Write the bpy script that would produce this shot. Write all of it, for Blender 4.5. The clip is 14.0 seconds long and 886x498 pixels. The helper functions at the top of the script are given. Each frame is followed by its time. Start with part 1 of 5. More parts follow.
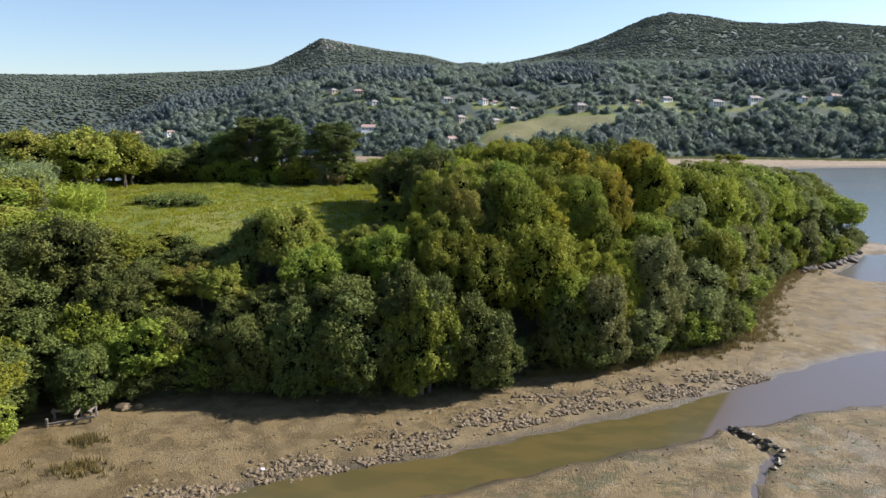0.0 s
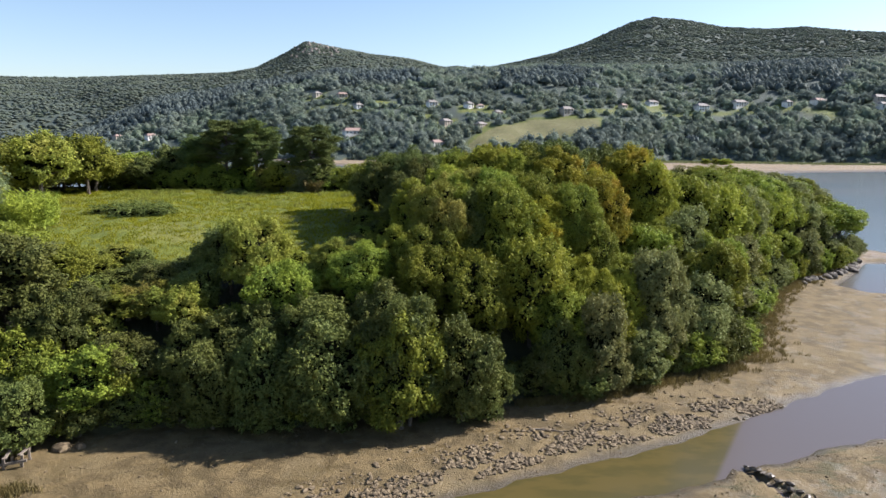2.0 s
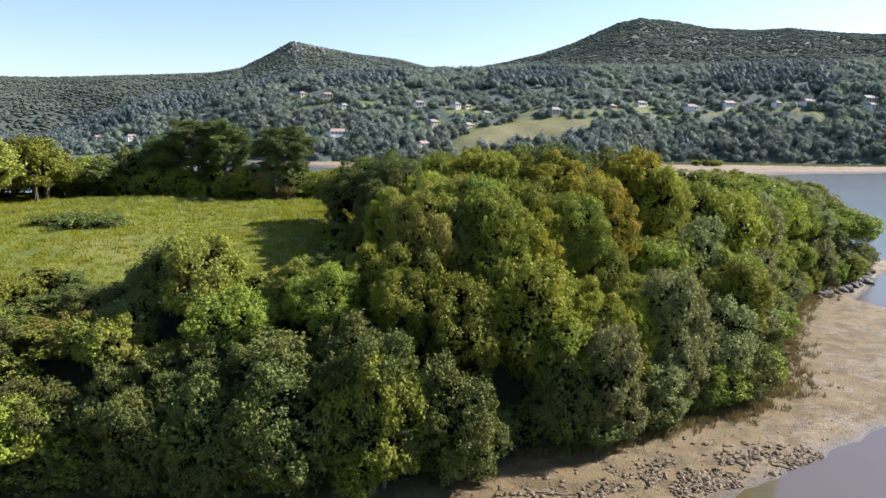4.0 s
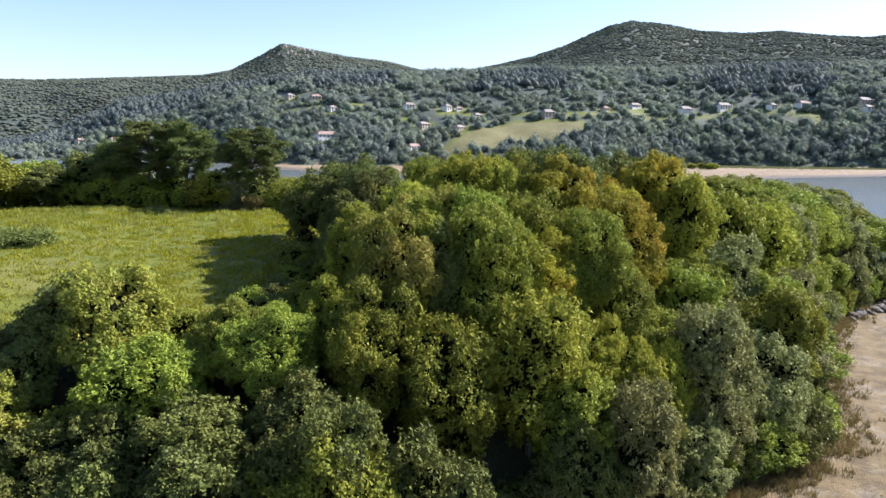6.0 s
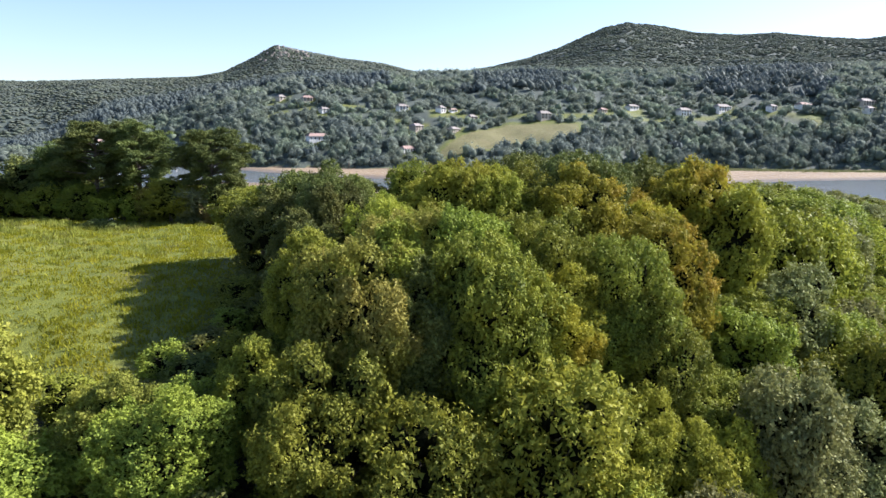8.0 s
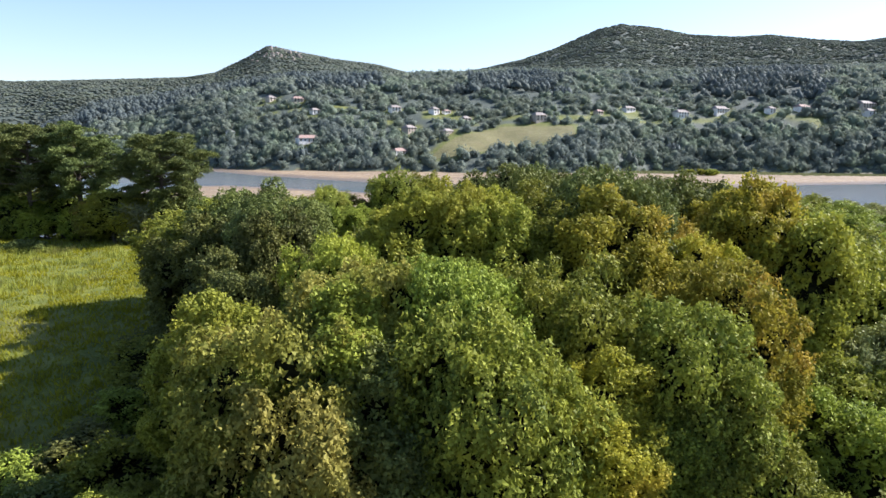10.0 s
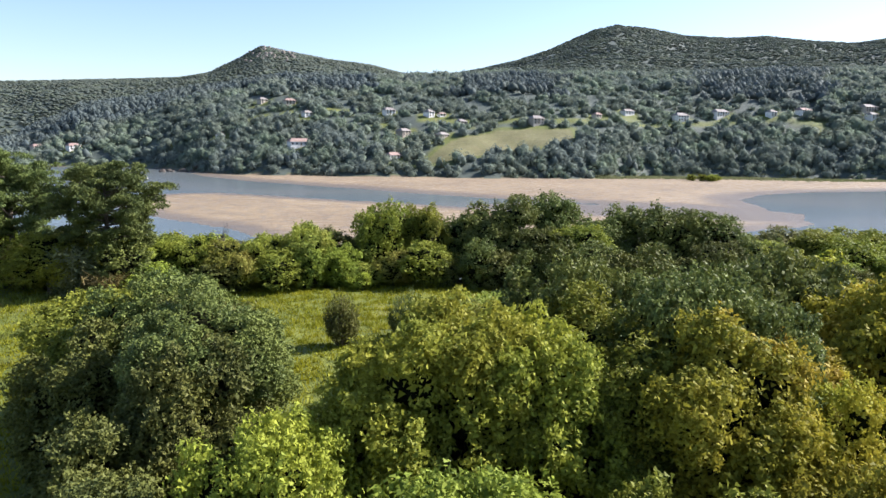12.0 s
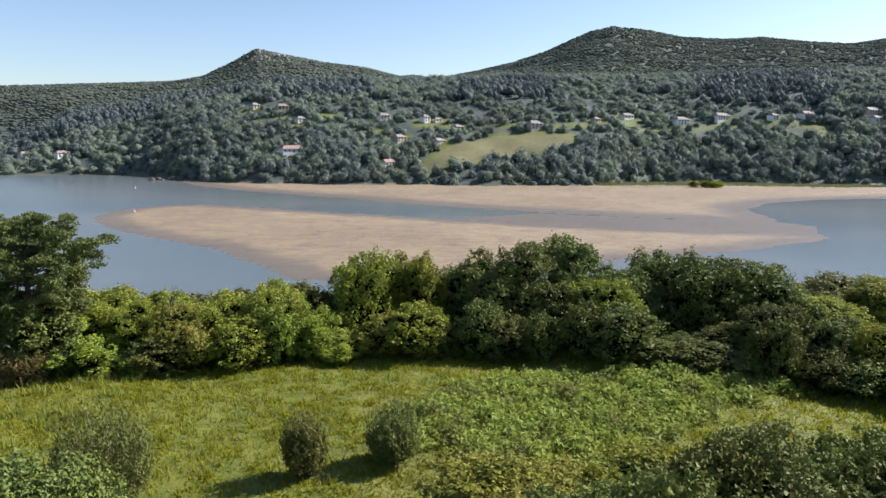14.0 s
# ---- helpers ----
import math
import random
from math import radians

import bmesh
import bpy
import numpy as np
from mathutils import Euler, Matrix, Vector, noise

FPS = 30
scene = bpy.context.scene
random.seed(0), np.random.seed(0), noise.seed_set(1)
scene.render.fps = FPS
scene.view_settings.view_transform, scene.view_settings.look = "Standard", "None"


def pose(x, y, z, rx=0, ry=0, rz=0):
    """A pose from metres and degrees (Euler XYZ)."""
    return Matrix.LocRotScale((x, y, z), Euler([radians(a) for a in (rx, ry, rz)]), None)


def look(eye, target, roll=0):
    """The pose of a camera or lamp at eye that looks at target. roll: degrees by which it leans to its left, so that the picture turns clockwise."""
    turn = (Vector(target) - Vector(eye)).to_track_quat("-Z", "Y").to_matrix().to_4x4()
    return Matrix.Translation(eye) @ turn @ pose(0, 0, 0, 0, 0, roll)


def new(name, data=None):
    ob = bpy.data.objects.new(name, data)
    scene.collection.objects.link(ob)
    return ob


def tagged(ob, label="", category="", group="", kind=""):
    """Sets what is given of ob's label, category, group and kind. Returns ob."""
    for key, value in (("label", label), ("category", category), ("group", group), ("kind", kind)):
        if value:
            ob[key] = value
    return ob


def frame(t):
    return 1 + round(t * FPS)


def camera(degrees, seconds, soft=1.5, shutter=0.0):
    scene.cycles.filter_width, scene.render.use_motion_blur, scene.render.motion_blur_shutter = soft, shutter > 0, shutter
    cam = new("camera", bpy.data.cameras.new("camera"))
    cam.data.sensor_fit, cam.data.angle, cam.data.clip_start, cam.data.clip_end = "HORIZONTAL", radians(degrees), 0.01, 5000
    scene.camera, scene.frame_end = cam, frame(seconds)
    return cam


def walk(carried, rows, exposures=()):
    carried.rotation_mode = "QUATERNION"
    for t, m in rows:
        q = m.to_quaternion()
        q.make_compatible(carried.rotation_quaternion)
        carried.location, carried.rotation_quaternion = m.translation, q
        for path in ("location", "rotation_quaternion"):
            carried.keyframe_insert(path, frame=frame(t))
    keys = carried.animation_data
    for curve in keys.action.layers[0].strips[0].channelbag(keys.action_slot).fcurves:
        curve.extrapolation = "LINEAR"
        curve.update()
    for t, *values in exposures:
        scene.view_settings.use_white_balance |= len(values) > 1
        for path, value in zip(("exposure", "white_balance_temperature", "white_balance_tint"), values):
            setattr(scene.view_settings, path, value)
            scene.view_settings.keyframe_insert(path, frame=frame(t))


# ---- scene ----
cam = camera(65.6, 14.0)
PATH = [
    (0, (0.982, -2.207, 23.489), (0.942, -0.239, 23.136), 0.2),
    (0.5, (0.96, -1.014, 23.445), (0.932, 0.955, 23.095), 0.2),
    (1, (1.014, 0.441, 23.43), (0.996, 2.41, 23.082), 0.3),
    (1.5, (1.091, 2.061, 23.441), (1.082, 4.031, 23.095), 0.3),
    (2, (1.183, 4.019, 23.488), (1.184, 5.989, 23.145), 0.3),
    (2.5, (1.313, 6.071, 23.552), (1.322, 8.042, 23.209), 0.3),
    (3, (1.476, 8.52, 23.588), (1.494, 10.49, 23.247), 0.3),
    (3.2, (1.526, 9.427, 23.591), (1.547, 11.397, 23.25), 0.3),
    (5.3, (2.173, 20.659, 23.482), (2.227, 22.63, 23.146), 0.4),
    (5.5, (2.316, 21.813, 23.484), (2.37, 23.784, 23.15), 0.4),
    (6, (2.585, 24.824, 23.43), (2.645, 26.796, 23.097), 0.3),
    (6.5, (2.815, 27.768, 23.385), (2.88, 29.739, 23.052), 0.4),
    (7, (3.096, 31.1, 23.354), (3.166, 33.071, 23.023), 0.4),
    (7.5, (3.294, 34.075, 23.36), (3.369, 36.047, 23.031), 0.3),
    (7.7, (3.411, 35.335, 23.37), (3.485, 37.307, 23.042), 0.3),
    (9.8, (4.78, 47.938, 23.739), (4.871, 49.909, 23.415), 0.3),
    (10, (4.775, 49.015, 23.842), (4.867, 50.987, 23.519), 0.4),
    (10.5, (4.741, 51.944, 24.351), (4.837, 53.915, 24.028), 0.4),
    (11, (4.689, 55.312, 25.11), (4.789, 57.283, 24.786), 0.5),
    (11.5, (4.725, 58.304, 25.757), (4.828, 60.275, 25.434), 0.5),
    (12, (4.789, 61.372, 26.473), (4.897, 63.343, 26.15), 0.5),
    (12.5, (4.884, 64.164, 27.184), (4.996, 66.134, 26.861), 0.6),
    (13, (5.021, 67.085, 27.988), (5.136, 69.056, 27.666), 0.4),
    (13.5, (5.268, 69.951, 28.644), (5.384, 71.922, 28.326), 0.4),
    (14, (5.512, 72.872, 29.449), (5.629, 74.843, 29.131), 0.2),
]
# the camera opens up a little while the dark wood fills its picture
EXPOSURES = [(0, 1.02, 5950, 14), (3, 1.19, 5920, 16), (7, 1.43, 5880, 18), (11, 1.39, 5880, 18), (12.5, 1.31, 5920, 16), (14, 1.01, 5950, 15)]
walk(cam, [(t, look(eye, target, roll)) for t, eye, target, roll in PATH], EXPOSURES)

# ---- daylight: clear sky, late-morning sun from the right ----
SUN_AZ, SUN_EL = 73.0, 37.5
world = bpy.data.worlds.new("sky")
scene.world = world
world.use_nodes = True
wn = world.node_tree.nodes
sky = wn.new("ShaderNodeTexSky")
sky.sky_type = "NISHITA"
sky.sun_disc = False
sky.sun_elevation, sky.sun_rotation = radians(SUN_EL), radians(SUN_AZ)
sky.air_density, sky.dust_density, sky.ozone_density = 1.0, 0.6, 1.2
wn["Background"].inputs["Strength"].default_value = 0.078
world.node_tree.links.new(sky.outputs["Color"], wn["Background"].inputs["Color"])
sun_data = bpy.data.lights.new("sun", "SUN")
sun_data.energy, sun_data.angle, sun_data.color = 5.0, radians(0.6), (1.0, 0.93, 0.82)
sun = new("sun", sun_data)
SUN_WAY = Vector((math.sin(radians(SUN_AZ)) * math.cos(radians(SUN_EL)), math.cos(radians(SUN_AZ)) * math.cos(radians(SUN_EL)), math.sin(radians(SUN_EL))))
sun.matrix_world = look(SUN_WAY * 200, (0, 0, 0))
scene.view_settings.exposure = 0.9
# ---- the lie of the land ----
COAST = [(-260, -30), (-90, 10), (-45, 27), (-31, 38), (-32.5, 45), (-34, 51), (-27, 52.5), (-20, 54.5), (-10, 54.5), (-5, 55), (2, 56.5), (8, 59.5),
         (15, 61.5), (19, 63.5), (25, 67), (31.5, 71), (36, 79), (41, 88), (47, 98), (56, 109), (63, 114), (72, 122), (80, 133), (78, 144), (60, 150),
         (30, 149), (0, 147), (-30, 147), (-70, 156), (-130, 170), (-260, 185)]
CHANNEL = [(-260, -95, 9.0), (-110, -22, 6.0), (-40, 18, 4.0), (-24, 29, 4.0), (-8, 38.4, 3.2), (2, 42.3, 2.6), (12, 47.0, 2.9), (20, 50.4, 3.1), (29, 55.5, 3.6), (43, 61.5, 6.0), (60, 66, 8.0), (110, 72, 12.0), (300, 80, 20.0)]
CREEK = [(22.0, 49.5, 0.35), (22.9, 47.4, 0.3), (24.0, 44.6, 0.35), (22.2, 42.2, 0.4), (20.8, 40.0, 0.35), (19.8, 37.5, 0.4), (18.5, 34.0, 0.5), (21, 24, 0.7)]
BAR_NEAR = [(-108, 332), (-110, 354), (-105, 370), (-95, 382), (-80, 382), (-58, 371), (-32, 354), (-11, 343), (7, 333), (24, 323), (37, 316), (54, 307), (70, 300), (87, 294), (104, 288), (117, 285), (128, 282), (135, 278), (135, 273), (126, 266), (114, 260), (101, 253), (85, 245), (68, 240), (44, 230), (22, 218), (4, 212), (-8, 213), (-16, 216), (-21, 224), (-30, 236), (-38, 249), (-47, 261), (-56, 269), (-66, 277), (-80, 291), (-92, 305)]
BAR_FAR = [(-122, 507), (-88, 469), (-51, 437), (-20, 412), (8, 388), (27, 371), (43, 359), (60, 350), (78, 338), (96, 330), (112, 322), (127, 316), (140, 313), (144, 321), (147, 337), (149, 349), (154, 361), (168, 376), (185, 390), (212, 401), (252, 410), (340, 440), (470, 480), (470, 620), (-100, 620), (-150, 560)]
SHALLOWS = [(22, 330), (60, 345), (100, 326), (141, 314), (150, 300), (136, 276), (100, 285), (60, 300)]
SPIT = [(74, 122), (80, 130), (90, 131), (130, 133), (190, 142), (190, 148), (110, 138), (86, 136), (78, 137)]
POOL = [(64, 103), (62, 108), (70, 117), (77, 126), (92, 126), (120, 122), (150, 112), (150, 92), (95, 104), (80, 103), (70, 101)]
RIDGE = [(-60, 3.0), (-40, 3.2), (-28.4, 3.57), (-21.4, 4.02), (-17.5, 4.28), (-15.5, 4.68), (-13.3, 5.76), (-11.4, 6.86), (-9.1, 6.5), (-6.4, 6.03), (-2.9, 5.65),
         (-0.1, 5.0), (3.1, 4.91), (6.3, 5.5), (9, 6.1), (11.7, 6.95), (13.4, 7.7), (15.1, 8.38), (16.7, 8.67), (19, 8.39), (22, 7.71), (25.2, 7.42),
         (27.5, 7.45), (30.5, 6.98), (33.3, 6.67), (36, 6.95), (42, 7.6), (60, 6.0)]
SPUR = [(-60, -1.5), (-32, -1.4), (-28.8, -0.85), (-27, 0.2), (-24.8, 1.3), (-21.5, 1.9), (-17.6, 2.6), (-13.4, 3.3), (-10, 3.8), (-6.5, 4.0), (0, 4.0), (8, 4.3), (20, 4.2), (60, 4.0)]
SHORE = [(-60, 720), (-29, 640), (-21, 596), (-17.5, 527), (-15.6, 486), (-11, 457), (-6.5, 440), (4.5, 428), (14, 434), (17, 452), (20, 484), (25, 498), (30.5, 505), (36, 520), (60, 560)]
HUB = (5.0, 73.0, 29.4)

CLEARINGS = [[(36, 560), (8, 520), (34, 520), (62, 532), (100, 536), (126, 540), (132, 580), (76, 580)], [(300, 591), (326, 582), (318, 553), (299, 548), (305, 568)], [(-97, 650), (-83, 650), (-84, 632), (-98, 634)],
             [(22, 614), (60, 606), (62, 594), (24, 601)], [(62, 600), (150, 598), (150, 588), (64, 588)], [(-3, 588), (12, 590), (14, 578), (-2, 576)], [(150, 612), (290, 604), (290, 597), (150, 602)], [(-62, 642), (-40, 646), (-38, 630), (-60, 627)], [(-22, 602), (-6, 606), (-5, 594), (-20, 590)],
             [(-130, 640), (-108, 645), (-104, 632), (-128, 628)], [(128, 622), (150, 628), (152, 616), (130, 612)], [(-190, 640), (-160, 655), (-158, 640), (-185, 625)]]
HOUSES_AT = [(-4, 534), (-71, 562), (-94, 664), (-122, 690), (-74, 625), (-9, 629), (23, 613), (33, 615), (3, 578), (31, 564), (47, 596), (103, 585), (155, 606), (185, 624), (225, 613), (260, 619), (293, 600), (320, 602), (362, 586), (356, 572),
             (-318, 689), (-278, 669), (-137, 603)]

def inside_distance(x, y, poly):
    """Distance to the outline of poly: plus inside, minus outside."""
    px, py = np.array(poly, float).T
    qx, qy = np.roll(px, -1), np.roll(py, -1)
    best = np.full(x.shape, 1e9)
    odd = np.zeros(x.shape, bool)
    for ax, ay, bx, by in zip(px, py, qx, qy):
        ex, ey = bx - ax, by - ay
        u = np.clip(((x - ax) * ex + (y - ay) * ey) / (ex * ex + ey * ey), 0, 1)
        best = np.minimum(best, np.hypot(x - ax - u * ex, y - ay - u * ey))
        cross = (ay > y) != (by > y)
        with np.errstate(divide="ignore", invalid="ignore"):
            odd ^= cross & (x < ex * (y - ay) / (ey if ey else 1e-9) + ax)
    return np.where(odd, best, -best)


def line_distance(x, y, line):
    """Distance past the edge of a strip of varying half width: minus within it."""
    best = np.full(x.shape, 1e9)
    for (ax, ay, aw), (bx, by, bw) in zip(line, line[1:]):
        ex, ey = bx - ax, by - ay
        u = np.clip(((x - ax) * ex + (y - ay) * ey) / (ex * ex + ey * ey), 0, 1)
        best = np.minimum(best, np.hypot(x - ax - u * ex, y - ay - u * ey) - (aw + u * (bw - aw)))
    return best


def ramp(v, a, b):
    u = np.clip((v - a) / (b - a), 0, 1)
    return u * u * (3 - 2 * u)


def waves(x, y, size, seed=0.0):
    """Soft unevenness between about -1 and 1, with no period that shows."""
    s = 6.283 / size
    return (np.sin(s * (x + 0.31 * y) + seed) + np.sin(s * (0.73 * y - 0.52 * x) * 1.31 + 1.7 * seed + 1) + np.sin(s * (0.9 * x + 0.8 * y) * 1.93 + 2.3 * seed + 2) * 0.6
            + np.sin(s * (1.9 * x - 1.6 * y) * 1.37 + 0.6 * seed + 4) * 0.5) / 3.1


def land(x, y):
    """Height, and the shares of grass, sand, woodland floor and wet ground."""
    x, y = np.asarray(x, float), np.asarray(y, float)
    d = inside_distance(x + 0.9 * waves(x, y, 7, 1), y + 0.9 * waves(x, y, 8, 2), COAST)
    up = 0.7 + 12.3 * (1 - np.exp(-np.maximum(d, 0) / (12.0 - 4.5 * ramp(y, 80, 115)))) + 0.35 * waves(x, y, 23, 3) * ramp(d, 2, 12)
    # mud flats round the foot of the bank
    flat = 0.22 + 0.5 * np.exp(np.minimum(d, 0) / 6.0) + 0.10 * waves(x, y, 13, 4) + 0.05 * waves(x, y, 4.1, 5)
    reach = np.maximum(inside_distance(x, y, [(-400, -300), (500, -300), (500, 60), (160, 84), (100, 100), (70, 113), (60, 118), (30, 90), (-60, 70), (-400, 40)]), np.minimum(d + 7, 3))
    bed = -1.6 + 1.6 * ramp(reach, -16, 0) + (flat - 0.0) * ramp(reach, -3, 4)
    z = np.where(d > 0, up, bed)
    c = line_distance(x + 0.5 * waves(x, y, 5, 6), y + 0.5 * waves(x, y, 6, 7), CHANNEL)
    z = np.where(d < 2, np.minimum(z, -0.5 + 0.62 * ramp(c, -2.2, 0.35) + np.maximum(c - 0.3, 0) * 0.12), z)
    k = line_distance(x + 0.3 * waves(x, y, 3, 8), y + 0.3 * waves(x, y, 3.5, 9), CREEK)
    z = np.where(d < 0, np.minimum(z + 0.25 * ramp(2.2 - k, 0, 2), -0.12 + 0.75 * ramp(k, -0.25, 0.35) + np.maximum(k - 0.4, 0)), z)
    pool = inside_distance(x, y, POOL)
    z = np.where(d < 1.5, np.minimum(z, 0.3 - 0.55 * ramp(pool, -2, 2.5)), z)
    spit = inside_distance(x, y, SPIT)
    z = np.maximum(z, np.where(d < 0, -0.6 + 0.95 * ramp(spit, -3, 2.5), -9))
    # sand bars in the estuary
    w1 = inside_distance(x + waves(x, y, 38, 1), y + 1.6 * waves(x, y, 30, 2), BAR_NEAR)
    w2 = inside_distance(x + waves(x, y, 34, 3), y + 1.6 * waves(x, y, 36, 4), BAR_FAR)
    w3 = inside_distance(x, y, SHALLOWS)
    bar1 = -1.2 + 1.25 * ramp(w1, -9, 0) + 0.35 * ramp(w1, 0, 25) + 0.03 * waves(x, y, 16, 8)
    bar2 = -1.2 + 1.25 * ramp(w2, -9, 0) + 0.55 * ramp(w2, 0, 60) + 0.03 * waves(x, y, 18, 9)
    wash = -0.4 + 0.43 * ramp(w3, -10, 4) + 0.02 * waves(x, y, 21, 6)
    z = np.where(y > 175, np.maximum(np.maximum(z, wash), np.maximum(bar1, bar2)), z)
    # hills beyond
    hx, hy = x - HUB[0], y - HUB[1]
    r, az = np.hypot(hx, hy), np.degrees(np.arctan2(hx, hy))
    front = y > 150
    tab = lambda t: np.interp(az, *np.array(t, float).T)
    rs = tab(SHORE) + 6 * waves(x, y, 70, 5)
    zc = np.maximum(HUB[2] + 900 * np.tan(np.radians(tab(SPUR))), 4)
    zf = HUB[2] + 2200 * np.tan(np.radians(tab(RIDGE))) - 4.5
    u = np.clip((r - rs) / (900 - rs), 0, 1)
    near = zc * (1 - (1 - u) ** 2.1) + 3.0 * waves(x, y, 90, 6) * ramp(u, 0.1, 0.4)
    v = np.clip((r - 900) / 1300, 0, 1.6)
    dip = np.exp(-((v - 0.12) / 0.13) ** 2) * ramp(-az, -2, 8) * 26
    far = zc + (zf - zc) * (v ** 1.15) - dip + 10 * waves(x, y, 300, 7) * ramp(v, 0.05, 0.4) * ramp(1 - v, 0.0, 0.25)
    far = np.where(v > 1, zf - (v - 1) * 420, far)
    hill = np.where(r > 900, far, near)
    on_hill = front & (r > rs) & (np.abs(az) < 75)
    z = np.where(on_hill, np.maximum(z, 0.8 * ramp(r - rs, 0, 6) + hill), z)
    grass = np.where(on_hill, 1.0, ramp(d, 1.5, 4.0))
    sand = np.where(on_hill, 0.0, np.where(y > 175, 1.0, ramp(spit, -2, 1)))
    wet = np.clip(1 - (z - 0.03) / 0.25, 0, 1)
    return z, grass, sand, wet, d, on_hill


def open_share(x, y):
    """How open the far hillside is: fields and yards 1, woods 0."""
    best = np.full(np.shape(x), -99.0)
    for c in CLEARINGS:
        best = np.maximum(best, inside_distance(x, y, c))
    for hx, hy in HOUSES_AT:
        best = np.maximum(best, np.minimum(9 - np.abs(x - hx), np.minimum(y - hy + 13, hy + 8 - y)))
    return ramp(best, -3.0, 2.0)
# ---- materials ----
def material(name):
    m = bpy.data.materials.new(name)
    m.use_nodes = True
    nt = m.node_tree
    return m, nt, nt.nodes["Principled BSDF"]


def node(nt, kind, **values):
    n = nt.nodes.new(kind)
    for key, value in values.items():
        if key in n.inputs:
            n.inputs[key].default_value = value
    return n


def mixed(nt, factor, a, b):
    """A colour between a and b; each is a colour or a socket."""
    n = nt.nodes.new("ShaderNodeMix")
    n.data_type = "RGBA"
    for socket, value in ((n.inputs[0], factor), (n.inputs[6], a), (n.inputs[7], b)):
        if isinstance(value, bpy.types.NodeSocket):
            nt.links.new(value, socket)
        else:
            socket.default_value = (*value, 1.0) if isinstance(value, tuple) else value
    return n.outputs[2]


def noise_of(nt, scale, detail=4.0, rough=0.55, where=None, stretch=None):
    n = node(nt, "ShaderNodeTexNoise", Scale=scale, Detail=detail, Roughness=rough)
    if where is None:
        where = nt.nodes.new("ShaderNodeNewGeometry").outputs["Position"]
    if stretch:
        mp = nt.nodes.new("ShaderNodeMapping")
        mp.inputs["Scale"].default_value = stretch
        nt.links.new(where, mp.inputs["Vector"])
        where = mp.outputs["Vector"]
    nt.links.new(where, n.inputs["Vector"])
    return n.outputs["Fac"]


def span(nt, value, a, b, low=0.0, high=1.0):
    n = node(nt, "ShaderNodeMapRange")
    n.interpolation_type = "SMOOTHSTEP"
    nt.links.new(value, n.inputs["Value"])
    for i, v in zip((1, 2, 3, 4), (a, b, low, high)):
        n.inputs[i].default_value = v
    return n.outputs["Result"]


def bump(nt, height, strength, distance, bsdf):
    n = node(nt, "ShaderNodeBump", Strength=strength, Distance=distance)
    nt.links.new(height, n.inputs["Height"])
    nt.links.new(n.outputs["Normal"], bsdf.inputs["Normal"])


def foliage(name, dark, light, glow=0.3, rough=0.5, patch=0.5, odd=None, far=False):
    """Leaves: each one its own shade, the tree its own tint, light shining through."""
    m, nt, b = material(name)
    geo = nt.nodes.new("ShaderNodeNewGeometry")
    info = nt.nodes.new("ShaderNodeObjectInfo")
    colour = mixed(nt, geo.outputs["Random Per Island"], dark, light)
    broad = span(nt, noise_of(nt, 0.03 if far else 0.45, 3.0), 0.35, 0.65)
    if far:
        bump(nt, noise_of(nt, 1.1, 6.0, 0.7), 0.3, 0.6, b)
        colour = mixed(nt, span(nt, noise_of(nt, 0.9, 4.0, 0.7), 0.45, 0.6, 0, 0.14), colour, tuple(c * 0.75 for c in dark))
    tint = tuple(c * k for c, k in zip(light, (1.15, 1.05, 0.8)))
    half = node(nt, "ShaderNodeMath")
    half.operation = "MULTIPLY"
    half.inputs[1].default_value = patch
    nt.links.new(broad, half.inputs[0])
    colour = mixed(nt, half.outputs[0], colour, tint)
    if odd:
        colour = mixed(nt, span(nt, noise_of(nt, 0.035 if far else 0.3, 3.0), 0.5, 0.62), colour, odd)
    hsv = nt.nodes.new("ShaderNodeHueSaturation")
    nt.links.new(span(nt, info.outputs["Random"], 0, 1, 0.485, 0.515), hsv.inputs["Hue"])
    nt.links.new(span(nt, info.outputs["Random"], 0, 1, 0.8, 1.2), hsv.inputs["Value"])
    nt.links.new(colour, hsv.inputs["Color"])
    nt.links.new(hsv.outputs["Color"], b.inputs["Base Color"])
    b.inputs["Roughness"].default_value = rough
    b.inputs["Specular IOR Level"].default_value = 0.06 if far else 0.09
    back = nt.nodes.new("ShaderNodeBsdfTranslucent")
    nt.links.new(hsv.outputs["Color"], back.inputs["Color"])
    mix = node(nt, "ShaderNodeMixShader")
    mix.inputs[0].default_value = glow
    nt.links.new(b.outputs[0], mix.inputs[1])
    nt.links.new(back.outputs[0], mix.inputs[2])
    nt.links.new(mix.outputs[0], nt.nodes["Material Output"].inputs["Surface"])
    return m


def plain(name, dark, light, rough=0.7, scale=6.0, depth=0.01, detail=5.0, metal=0.0):
    m, nt, b = material(name)
    n = noise_of(nt, scale, detail)
    nt.links.new(mixed(nt, span(nt, n, 0.3, 0.7), dark, light), b.inputs["Base Color"])
    b.inputs["Roughness"].default_value, b.inputs["Metallic"].default_value = rough, metal
    bump(nt, n, 0.6, depth, b)
    return m


